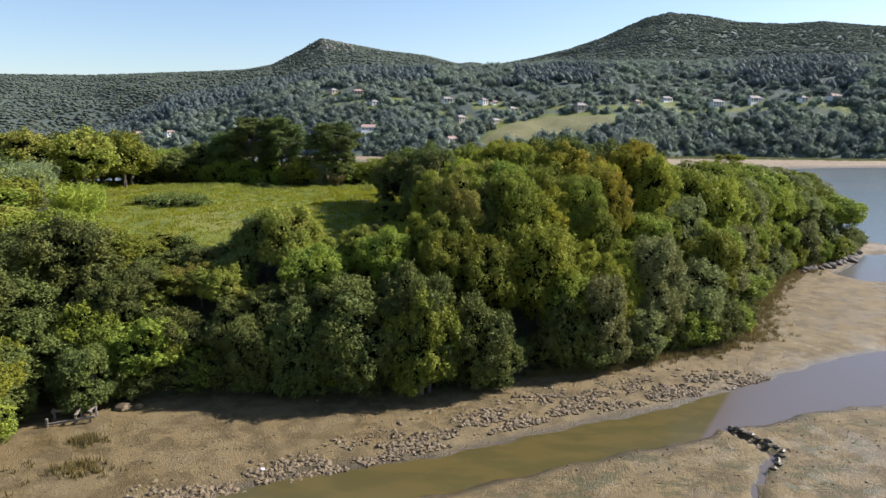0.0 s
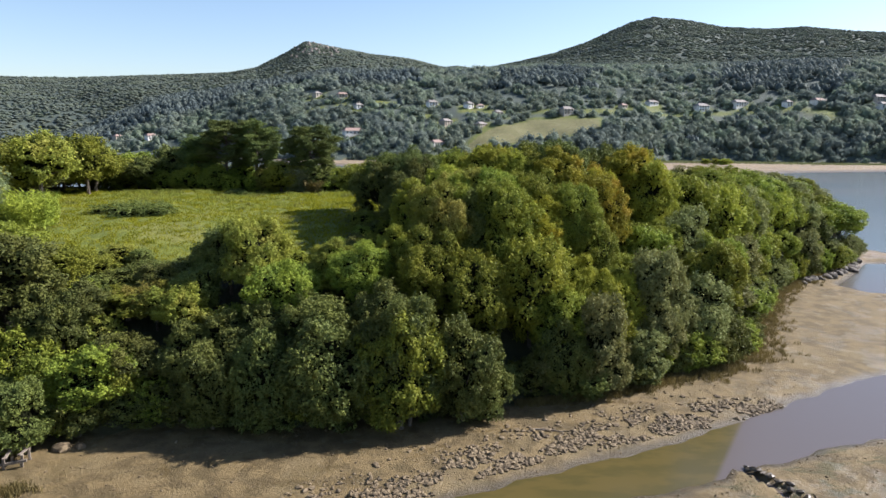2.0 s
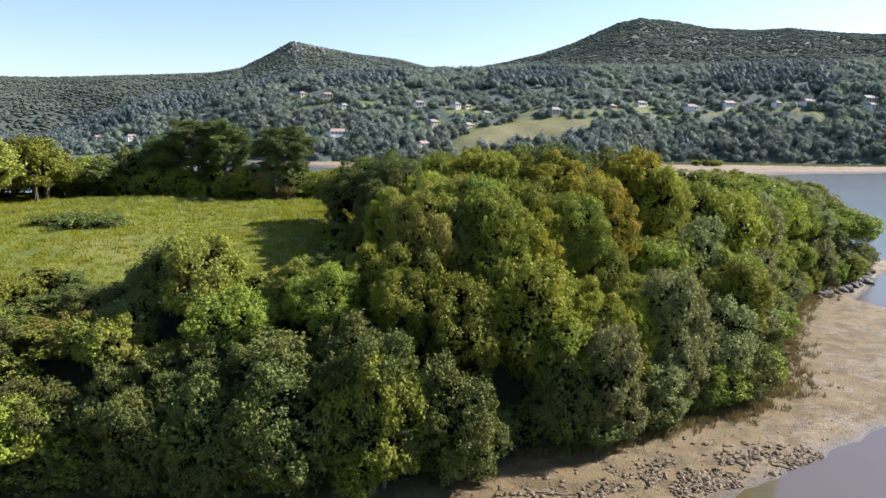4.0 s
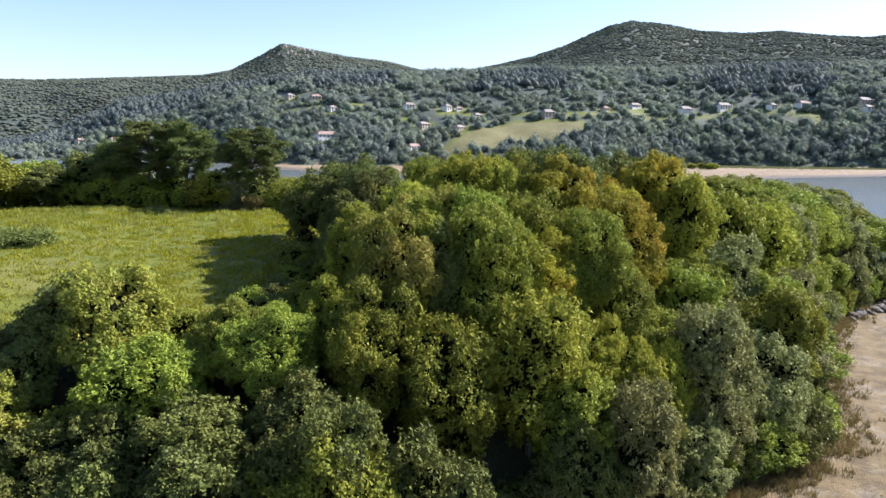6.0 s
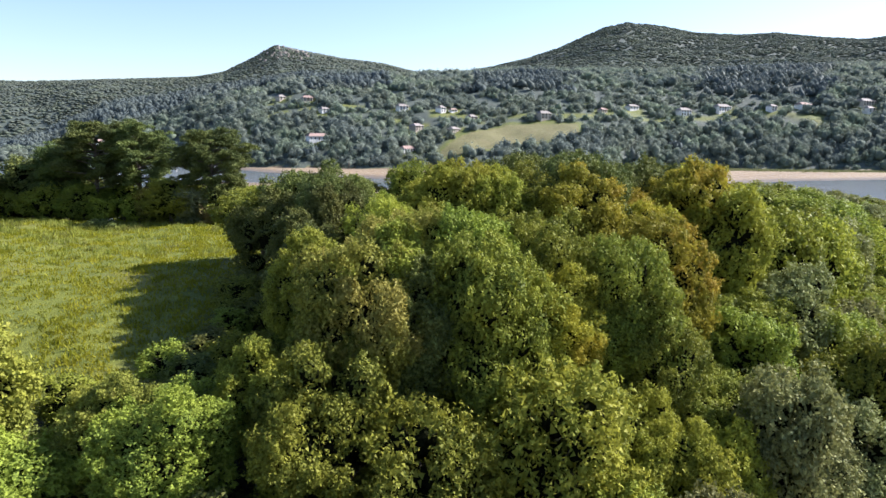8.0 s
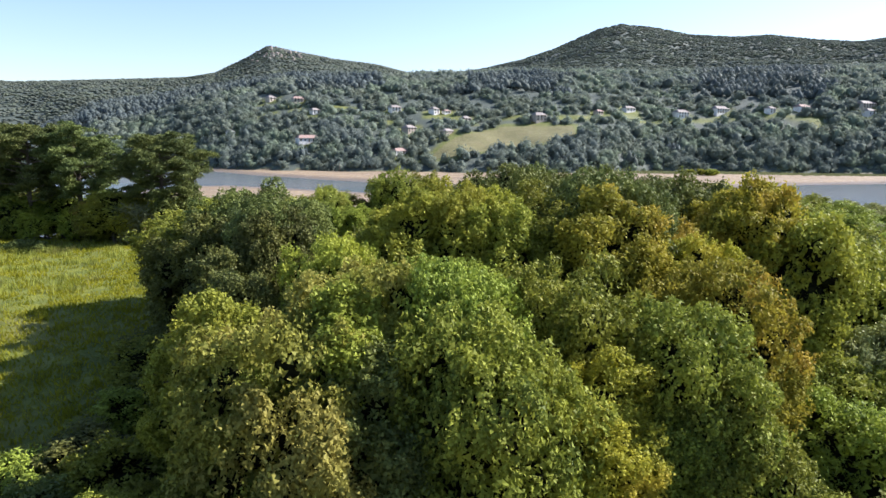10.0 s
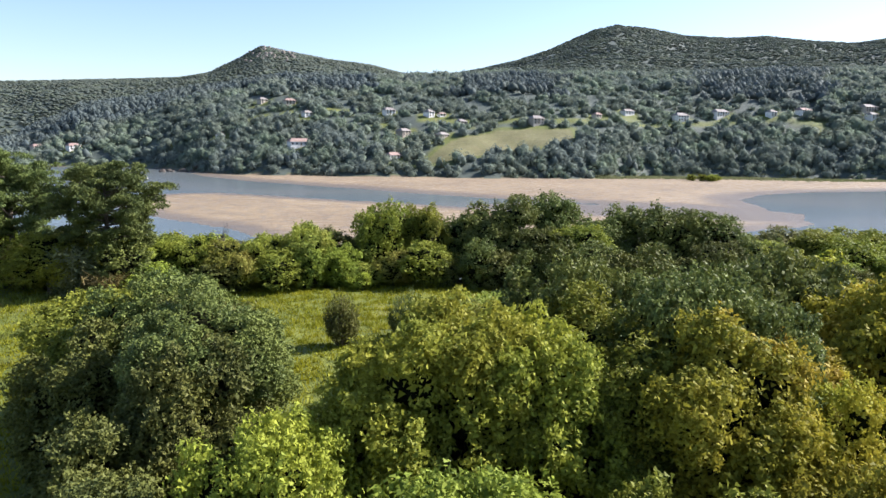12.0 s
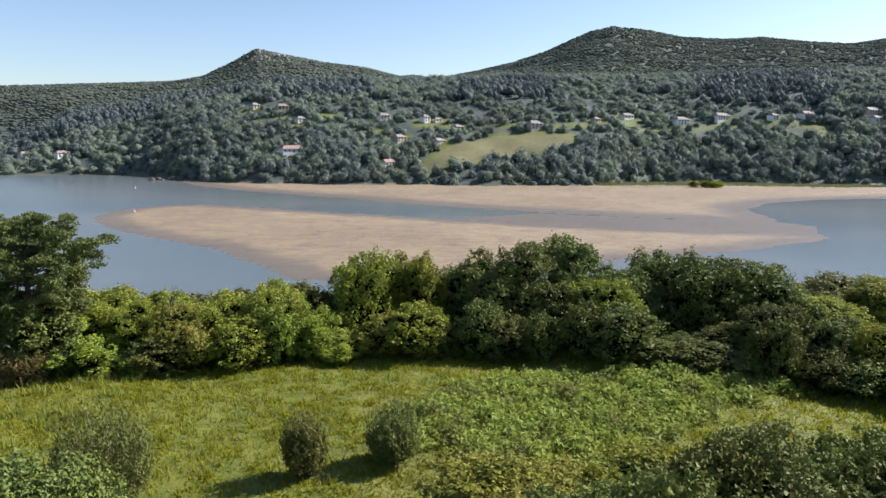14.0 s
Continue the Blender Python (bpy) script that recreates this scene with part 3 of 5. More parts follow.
def trunk_mesh(rng, height, spread, thick, limbs=6, fork=0.35):
    bm = bmesh.new()
    bend = [(rng.uniform(-0.2, 0.2) * i, rng.uniform(-0.2, 0.2) * i, height * 0.8 * i / 4 - (0.6 if i == 0 else 0)) for i in range(5)]
    tube(bm, bend, [thick * k for k in (1.3, 0.95, 0.75, 0.5, 0.2)])
    for i in range(limbs):
        a = i * 2.4 + rng.uniform(-0.4, 0.4)
        z0 = height * rng.uniform(fork * 0.7, 0.62)
        reach, rise = spread * rng.uniform(0.55, 0.85), height * rng.uniform(0.12, 0.3)
        way = Vector((math.cos(a), math.sin(a), 0))
        s = Vector((bend[2][0] * z0 / height, bend[2][1] * z0 / height, z0))
        tube(bm, [s, s + way * reach * 0.45 + Vector((0, 0, rise * 0.35)), s + way * reach + Vector((0, 0, rise))], [thick * 0.45, thick * 0.3, thick * 0.1], 5)
    me = bpy.data.meshes.new("trunk")
    bm.to_mesh(me)
    bm.free()
    me.materials.append(BARK)
    return me


def tree_prototypes(leaves, size, more, low_set=False):
    """(crown, trunk) pairs, each 9 m high and about 7 m wide; bushes are leafy to the ground."""
    out = []
    for seed, (rad, cz, rz, n, low, wob) in enumerate([(3.5, 5.3, 3.7, 20, -0.7, 0.2), (3.6, 5.2, 3.8, 17, -0.65, 0.28), (3.2, 5.1, 3.9, 19, -0.75, 0.24), (3.7, 5.5, 3.4, 23, -0.6, 0.2), (3.3, 5.2, 3.8, 15, -0.7, 0.2), (3.5, 4.9, 4.1, 25, -0.8, 0.22)]):
        rng = np.random.default_rng(40 + seed + more)
        if low_set:
            cz, rz, low, n = 4.2, 4.8, -0.9, int(n * 1.25)
        out.append((crown_mesh("crown", rng, OAK, (0, 0, cz), (rad, rad, rz), n, leaves, size, low, wob, 0.36), trunk_mesh(rng, 8.0, 3.0, 0.22)))
    return out


PROTO_FRONT, PROTO_MID, PROTO_LINE = tree_prototypes(15000, 0.225, 60, True), tree_prototypes(16000, 0.22, 80), tree_prototypes(15000, 0.21, 100, True)
PROTO_NEAR, PROTO_FAR, PROTO_LOW = tree_prototypes(34000, 0.15, 0), tree_prototypes(7000, 0.33, 20), tree_prototypes(4600, 0.4, 40, True)
rng_place = np.random.default_rng(7)


def ground_at(x, y):
    return float(land(np.array([x]), np.array([y]))[0][0])


PLANTED = []


def plant_tree(x, y, top, radius, mat, label, name="", category="tree", group="grove trees"):
    """A tree on the ground at x, y whose crown reaches the height top."""
    line = group == "hedgerow trees"
    fine, mid = -10 < x < 21 and 60 < y < 93, (-17 < x < 32 and 54 < y < 101) or (-46 < x < 20 and y < 72)
    front = y < 75 and float(inside_distance(np.array([x]), np.array([y]), COAST)[0]) < 4.5
    crown, trunk = (PROTO_LOW if category != "tree" else PROTO_LINE if line else PROTO_FRONT if front else PROTO_NEAR if fine else PROTO_MID if mid else PROTO_FAR)[int(rng_place.integers(6))]
    z = ground_at(x, y)
    s, w = max(top - z, 1.2) / 9.0, radius * (1.1 if group == "grove trees" else 1.0) / 3.5
    thing = new(name or KIND[mat])
    thing.matrix_basis = Matrix.LocRotScale((x, y, z), Euler((0, 0, rng_place.uniform(0, 6.28))), (w, w, s))
    tagged(thing, label, category, group)
    part("trunk", trunk, BARK, thing)
    c = part("crown", crown, mat, thing)
    if category == "tree":
        # a tall slender tree carries its rounded crown high
        k = min(1.0, (9 if line else 1.4 if front else 1.15) * w / s)
        c.matrix_basis = Matrix.LocRotScale((0, 0, 9.0 * (1 - k)), None, (1, 1, k))
    c.material_slots[0].link = "OBJECT"
    c.material_slots[0].material = mat
    PLANTED.append((x, y, radius))
    return thing
# ---- the grove: (x, y, height of the top, radius) of each crown ----
DEEP_TREES = [
    (13.8, 89.5, 21.6, 2.8), (15.3, 87.8, 22.0, 3.0), (14.3, 82.1, 22.2, 3.0), (21.5, 89.3, 21.6, 3.0), (16.1, 91.0, 20.7, 2.7), (3.4, 67.9, 17.8, 3.0),
    (-5.6, 90.9, 20.5, 3.0), (-6.3, 86.4, 19.4, 3.0), (-3.7, 56.2, 9.3, 2.3), (11.8, 60.6, 7.9, 2.0), (13.9, 61.3, 4.0, 2.0), (-13.7, 57.3, 9.7, 2.3),
    (-8.3, 55.0, 8.8, 2.3), (-16.8, 54.6, 7.3, 2.0), (59.1, 118.5, 11.5, 2.3), (-23.7, 57.1, 5.4, 2.0), (64.2, 118.5, 9.1, 2.3),
    (11.4, 86.2, 22.0, 3.0), (-18.9, 56.6, 8.4, 2.1), (-9.0, 57.4, 10.3, 2.7),
]
DEEP_TREES += [
    (-3.1, 80.1, 18.8, 2.5),
    (-2.7, 77.2, 18.3, 2.5),
    (-1.9, 81.5, 20.3, 2.4),
    (-1.7, 83.9, 21.6, 2.4),
    (-3.1, 86.7, 20.5, 3.2), (-18.3, 66.1, 14.9, 3.0), (-16.3, 56.9, 9.0, 2.6), (18.6, 90.7, 20.8, 3.1),
]
OAK_TREES = [
    (5.8, 75.2, 19.0, 3.3),
    (11.7, 82.3, 21.6, 3.0), (6.6, 68.0, 18.8, 3.0), (11.0, 73.6, 19.4, 3.0), (13.9, 71.5, 18.2, 3.0),
    (15.5, 70.2, 16.1, 2.6), (6.2, 71.4, 19.7, 3.0), (2.9, 70.1, 19.1, 3.0), (-0.0, 68.9, 17.7, 2.6), (-0.1, 63.4, 15.1, 3.0),
    (4.1, 62.5, 13.2, 2.6), (13.4, 71.7, 16.0, 2.6), (22.4, 74.8, 13.5, 2.6), (-11.9, 61.0, 12.5, 2.6), (-4.1, 59.0, 11.3, 2.3),
    (0.8, 71.2, 17.3, 2.6), (-1.4, 55.4, 10.8, 2.3), (4.7, 57.0, 5.6, 2.0), (35.9, 87.2, 9.9, 2.3),
]
OAK_TREES += [
    (29.7, 80.2, 12.3, 2.6), (-29.1, 56.8, 10.5, 2.3), (-29.2, 50.3, 5.7, 2.0), (47.9, 108.3, 13.8, 2.6), (38.0, 88.6, 6.2, 2.0), (-26.0, 61.5, 10.0, 3.4),
    (-35.0, 59.0, 15.2, 4.4), (-6.2, 62.8, 14.1, 2.7), (11.8, 88.9, 20.1, 3.1), (18.0, 94.6, 18.0, 3.2), (42.1, 102.9, 16.5, 3.3),
    (50.9, 111.7, 15.8, 3.6), (70.3, 124.1, 11.2, 4.2), (29.7, 74.3, 12.1, 3.0), (11.2, 62.7, 10.1, 2.4), (-8.8, 93.1, 19.3, 3.0), (-40.0, 50.0, 13.0, 4.6),
    (-39.0, 64.0, 15.2, 4.0), (-52.0, 72.0, 17.0, 4.6), (-56.0, 115.0, 22.3, 4.6), (-68.0, 104.0, 22.0, 4.6),
]
LIME_TREES = [
    (8.5, 80.1, 21.3, 3.0),
    (4.6, 79.3, 21.4, 3.0), (6.7, 80.3, 21.7, 3.0), (-1.8, 71.5, 18.7, 2.5), (24.5, 82.6, 20.0, 3.0), (-3.3, 65.3, 15.0, 2.0),
    (8.9, 66.3, 13.4, 2.6), (26.6, 88.6, 18.9, 3.0), (14.1, 66.5, 12.1, 2.3), (16.0, 64.8, 10.0, 2.3), (9.1, 64.0, 14.3, 3.2),
    (17.9, 66.6, 10.5, 2.0), (1.8, 77.1, 19.7, 2.4), (-34.8, 44.5, 7.4, 2.8),
]
OLIVE_TREES = [
    (-8.7, 63.7, 13.9, 2.3), (-15.7, 65.0, 15.6, 3.1),
    (4.2, 71.6, 19.6, 3.0), (1.4, 67.7, 18.6, 3.0), (3.7, 71.6, 16.4, 2.6), (9.6, 72.7, 16.4, 2.6), (-20.7, 60.7, 10.6, 2.3),
    (-23.4, 61.3, 10.6, 2.3), (-63.0, 99.0, 22.6, 4.6), (-56.5, 103.0, 22.8, 4.6), (-46.0, 66.0, 15.5, 4.0),
]
GOLD_TREES = [
    (13.8, 79.7, 21.6, 3.0), (17.0, 75.6, 18.9, 3.0), (23.1, 85.3, 21.8, 3.0), (9.9, 69.4, 17.2, 2.6), (17.0, 84.8, 20.6, 3.0), (24.8, 93.3, 21.0, 3.0),
    (26.2, 95.2, 20.1, 3.5), (18.3, 80.1, 19.2, 2.4),
]
GREY_TREES = [
    (28.4, 80.2, 15.1, 2.6), (21.8, 69.4, 12.1, 2.3), (21.4, 67.2, 8.3, 2.3), (1.4, 58.8, 6.8, 2.0), (21.4, 67.5, 12.4, 2.6), (15.1, 61.5, 9.5, 2.3),
    (24.3, 69.6, 9.4, 2.3), (19.9, 64.7, 5.7, 2.0), (27.4, 71.1, 9.3, 2.8),
]
# the tip of the point, where the wood runs down to the water
TIP_TREES = [(33, 92, 17.8, 3.2), (37, 93.5, 16.6, 3), (40.5, 97, 16, 3), (44, 101, 15.6, 3), (48, 106, 15, 3), (52, 110, 14.3, 3), (56, 114, 13.8, 3), (60.5, 117, 12.4, 3), (65, 121, 10.8, 2.8), (69, 124.5, 9.6, 2.8),
             (34.5, 84, 11, 2.5), (38.5, 90, 10.5, 2.5), (43, 96, 10, 2.5), (47.5, 101.5, 9.2, 2.4), (53, 107.5, 8.6, 2.4), (59, 112.5, 8, 2.3)]
# the line of trees along the far edge of the meadow
LINE_OAK = [(-18.0, 124, 16.8, 2.9), (-15.0, 125, 17.3, 2.6), (-8.3, 125.5, 17.2, 2.7), (-1.6, 125.5, 16.3, 2.4), (2.3, 130, 19.9, 3.2), (7.2, 131, 19.5, 2.6), (22, 127.5, 18.0, 3.3), (38.9, 129, 16.9, 3.2), (45, 121, 15.4, 2.6), (39.5, 117.8, 16.6, 2.3), (45.5, 113.8, 15, 2.2), (-59.2, 131, 18.5, 4.2), (-54.8, 131, 19.0, 4.6), (-35.5, 130, 17.8, 4.2)]
LINE_OLIVE = [(-11.5, 125, 16.9, 2.6), (-4.9, 126.5, 18.2, 2.9), (4.6, 132, 19.3, 2.5), (40.6, 126.5, 16.6, 3.2), (10.4, 137, 17.2, 2.4)]
LINE_DEEP = [(14.7, 131, 20.6, 4.4), (20.8, 136, 20.3, 4.3), (25.0, 130.5, 18.2, 3.8), (11.5, 132, 18.8, 3.2), (17.8, 128.6, 17.6, 3.0), (28.3, 134, 19.2, 4.0), (31.7, 130, 19.7, 4.2), (36.3, 129, 19.2, 4.0), (27.1, 123, 14.6, 1.7), (30.9, 122, 13.6, 1.7), (-49.5, 132, 20.2, 5.0), (-43, 131, 18.5, 4.0), (-29, 129, 17.5, 3.6), (33, 121, 17.4, 2.4), (36.5, 119.8, 17.2, 2.4), (30, 122.5, 15.5, 2.2), (42.5, 115.8, 15.8, 2.3)]
LINE_LIME = [(0.6, 123.2, 14.2, 1.4), (-26.5, 122.5, 18.0, 3.9)]
KIND = {OAK: "oak_tree", DEEP: "broadleaf_tree", HOLM: "holm_oak", GREY: "grey_oak", LIME: "young_tree", GOLD: "autumn_tree", OLIVE: "scrub_oak"}
LABEL = {HOLM: "dense dark evergreen oak in the grove", OAK: "leafy green oak tree on the wooded bank", DEEP: "dense dark-green broadleaf tree in the grove", GREY: "grey-green evergreen oak near the water's edge", LIME: "fresh light-green young tree in the grove",
         GOLD: "broadleaf tree with leaves turning yellow", OLIVE: "olive-brown broadleaf tree with drying leaves"}
for mat, rows in ((OAK, OAK_TREES), (DEEP, DEEP_TREES), (LIME, LIME_TREES), (GREY, GREY_TREES), (GOLD, GOLD_TREES), (OLIVE, OLIVE_TREES), (OAK, TIP_TREES[::2]), (GREY, TIP_TREES[3::4]), (LIME, TIP_TREES[1::4])):
    for x, y, top, radius in rows:
        if y > 92 and 6 < x < 45:
            top = min(top, 29.0 - (y - 73.4) * 0.42)
        kind = HOLM if 9 < x < 19 and y > 85 else mat
        if mat is OAK and y < 60 and x < 6:
            kind = DEEP
        if kind is DEEP and 84 < y < 100 and x < 0:
            kind = HOLM
        plant_tree(x, y, top, radius, kind, LABEL[kind])
for mat, rows in ((OAK, LINE_OAK), (OLIVE, LINE_OLIVE), (DEEP, LINE_DEEP), (LIME, LINE_LIME)):
    for x, y, top, radius in rows:
        plant_tree(x, y, top, radius, mat, LABEL[mat].replace("in the grove", "in the hedgerow").replace("on the wooded bank", "in the hedgerow by the meadow"), group="hedgerow trees")


def fill_wood():
    """Trees between the ones placed singly, wherever the wood has room."""
    gx, gy = (v.ravel() for v in np.meshgrid(np.arange(-78, 80, 2.1), np.arange(40, 146, 2.1)))
    gx, gy = gx + rng_place.uniform(-0.8, 0.8, gx.size), gy + rng_place.uniform(-0.8, 0.8, gy.size)
    height, _, _, _, inland, _ = land(gx, gy)
    free = (inland > 1.2) & (meadow_share(gx, gy) < 0.02) & ~((gx > -30) & (gx < 48) & (gy > 112) & (gy < 129)) & ~((gx > 3) & (gx < 48) & (gy > 98) & (gy < 129))
    free &= ~((gx > -52) & (gx < -14) & (gy > 62) & (gy < 118)) & ~((gx > -16) & (gx < -3.5) & (gy > 65) & (gy < 118)) & ~((gx > -7) & (gx < 9) & (gy > 85) & (gy < 120)) & ~((gx < -60) & (gy < 80))
    for x, y, z, d in zip(gx[free], gy[free], height[free], inland[free]):
        r = rng_place.uniform(2.6, 3.3) if x > -45 else rng_place.uniform(3.6, 4.4)
        if any(math.hypot(x - a, y - b) < 0.62 * (r + c) for a, b, c in PLANTED):
            continue
        mats = [GREY, OAK, OAK, GREY] if x > 22 else [OAK, OAK, DEEP, OLIVE]
        mat = mats[int(rng_place.integers(4))]
        tall = rng_place.uniform(5.0, 6.6) if y < 118 else rng_place.uniform(4.5, 5.5)
        if d < 4:
            tall *= 0.8
        top = z + tall
        if y > 86 and 6 < x < 45:
            top = min(top, 28.0 - (y - 73.4) * 0.45)
        plant_tree(x, y, top, r, mat, LABEL[mat])


fill_wood()


def bank_shrubs():
    """Low growth that hangs over the foot of the bank."""
    for (ax, ay), (bx, by) in zip(COAST[3:22], COAST[4:23]):
        long = math.hypot(bx - ax, by - ay)
        n = max(1, round(long / 2.0))
        inward = (-(by - ay) / long, (bx - ax) / long)
        for i in range(n):
            u = (i + rng_place.uniform(0.2, 0.8)) / n
            off = rng_place.uniform(0.3, 1.6)
            x, y = ax + u * (bx - ax) + inward[0] * off, ay + u * (by - ay) + inward[1] * off
            mat = [DEEP, OAK, GREY, DEEP][int(rng_place.integers(4))] if x > 8 else [DEEP, OAK, DEEP, DEEP][int(rng_place.integers(4))]
            plant_tree(x, y, ground_at(x, y) + rng_place.uniform(2.6, 4.6), rng_place.uniform(1.6, 2.3), mat, "low shrub overhanging the muddy bank", "shrub", "shrub", "bank shrubs")


bank_shrubs()

LEFT_BANK = [(-7.0, 54.3, 9.2, 3.3), (-2.0, 54.9, 9.6, 3.3), (2.8, 56.4, 8.8, 2.8), (-12.5, 55.2, 8.2, 2.8), (-31.5, 52.8, 5.8, 2.6), (-35, 40.5, 6.0, 2.4), (-65, 92, 20, 5.2), (-61, 108, 22.4, 5.0), (-66, 112, 22, 5.2), (-58, 121, 20.5, 5.0), (-65, 124, 20, 5.0), (-72, 130, 20, 5.5), (-52, 127, 18.5, 4.2), (-31, 54.5, 8.5, 2.6), (-36, 54, 10.5, 3.2), (-29, 59, 11.0, 2.6), (-24, 56, 7.6, 2.2), (-33, 63, 13.2, 3.0), (-38.5, 57, 14.2, 3.4), (-42, 57, 14.5, 3.6), (-44, 51, 13.5, 3.8), (-39, 45, 10, 3.2), (-43, 40, 9, 3.4), (-24, 64, 11.6, 2.2), (-20, 62.5, 11.8, 2.0)]
for i, (x, y, top, radius) in enumerate(LEFT_BANK):
    mat = (DEEP, OAK, DEEP, DEEP)[i % 4]
    plant_tree(x, y, top, radius, mat, LABEL[mat])
for i in range(26):
    # bushes that close the foot of the hedgerow
    x = -20 + i * 2.6 + rng_place.uniform(-0.6, 0.6)
    y = np.interp(x, [-20, -6, 1, 9, 15, 22, 27, 33, 40, 47], [121.0, 123.2, 124.8, 125.6, 124.0, 122.2, 120.0, 117.6, 114.6, 112.0]) + rng_place.uniform(-0.3, 0.5)
    mat = ([OAK, DEEP, OLIVE, OAK] if x < 8 else [DEEP, DEEP, DEEP, HOLM])[int(rng_place.integers(4))]
    plant_tree(x, y, ground_at(x, y) + rng_place.uniform(1.6, 4.8), rng_place.uniform(1.5, 2.5), mat, "leafy bush at the foot of the hedgerow", "bush", "bush", "hedgerow bushes")
for i in range(19):
    x = -76 + i * 2.7 + rng_place.uniform(-0.6, 0.6)
    y = np.interp(x, [-76, -50, -27], [127.5, 127.0, 124.0]) + rng_place.uniform(-0.5, 0.8)
    mat = [OAK, OLIVE, LIME, OAK][int(rng_place.integers(4))]
    plant_tree(x, y, ground_at(x, y) + rng_place.uniform(2.6, 4.6), rng_place.uniform(1.6, 2.3), mat, "leafy bush at the foot of the hedgerow", "bush", "bush", "hedgerow bushes")


def undergrowth():
    """Low bushes wherever the ground between the trees lies open."""
    gx, gy = (v.ravel() for v in np.meshgrid(np.arange(-30, 40, 1.7), np.arange(57, 98, 1.7)))
    gx, gy = gx + rng_place.uniform(-0.5, 0.5, gx.size), gy + rng_place.uniform(-0.5, 0.5, gy.size)
    _, _, _, _, inland, _ = land(gx, gy)
    share = meadow_share(gx, gy)
    for x, y, d, m in zip(gx, gy, inland, share):
        if d < 2 or m > 0.15 or (y > 92 and 1 < x < 15) or any(math.hypot(x - a, y - b) < (0.8 * c if c > 1.9 else 1.9) for a, b, c in PLANTED):
            continue
        mat = [OLIVE, OAK, DEEP, DEEP][int(rng_place.integers(4))]
        plant_tree(x, y, ground_at(x, y) + rng_place.uniform(1.6, 3.2), rng_place.uniform(1.3, 1.8), mat, "low scrubby bush among the trees", "bush", "bush", "undergrowth bushes")


undergrowth()
# ---- wooded hills across the water ----
OCTA = (np.array([(1, 0, 0), (-1, 0, 0), (0, 1, 0), (0, -1, 0), (0, 0, 1), (0, 0, -1)], float), np.array([(0, 2, 4), (2, 1, 4), (1, 3, 4), (3, 0, 4), (2, 0, 5), (1, 2, 5), (3, 1, 5), (0, 3, 5)]))


def woods(name, spots, mat, label, spike=False, base=None, sprays=0, size=0.9):
    """Many tree crowns on the far slopes, each a lumpy ball with some loose sprays: spots are rows of x, y, z, radius, height."""
    rng = np.random.default_rng(len(spots))
    s = np.asarray(spots)
    n = len(s)
    bv, bf = base
    shape = np.stack([s[:, 3], s[:, 3], s[:, 4] * 0.5], 1)[:, None]
    mid = np.stack([s[:, 0], s[:, 1], s[:, 2] + s[:, 4] * 0.5], 1)[:, None]
    v = np.repeat(bv[None], n, 0)
    if spike:
        v = v * np.concatenate([1 - 0.6 * v[:, :, 2:3], 1 - 0.6 * v[:, :, 2:3], np.ones_like(v[:, :, 2:3])], 2)
    turn = rng.uniform(0, 6.28, (n, 1))
    lump = 0.16 * np.sin(3.1 * v[:, :, 0] + 2.3 * v[:, :, 2] + turn) + 0.13 * np.sin(4.3 * v[:, :, 1] - 3.1 * v[:, :, 2] + 2.1 * turn)
    v = v * (0.8 + lump[:, :, None] + rng.uniform(-0.13, 0.13, (n, len(bv), 1))) * shape + mid
    faces = (bf[None] + (np.arange(n) * len(bv))[:, None, None]).reshape(-1, 3)
    v = v.reshape(-1, 3)
    if sprays:
        d = unit(rng.normal(size=(n, sprays, 3)) + np.array((0, -0.2, 0.4)))
        reach = rng.uniform(0.72, 1.12, (n, sprays, 1)) * (1 + 0.22 * np.sin(3.3 * d[:, :, :1] + turn[:, :, None]) * np.sin(2.9 * d[:, :, 1:2] + 2 * turn[:, :, None]))
        pos = d * reach * shape + mid
        lv, lf = leaf_tris(pos.reshape(-1, 3), unit(0.9 * d + 0.5 * rng.normal(size=d.shape) + np.array((0, 0, 0.2))).reshape(-1, 3), (size * rng.uniform(0.7, 1.4, (n, sprays))).ravel(), rng, 0.85)
        faces, v = np.concatenate([faces, lf + len(v)]), np.concatenate([v, lv])
    return tagged(new(name, quick_mesh(name, v, faces, mat, smooth=True)), label, "woods", kind="stuff")


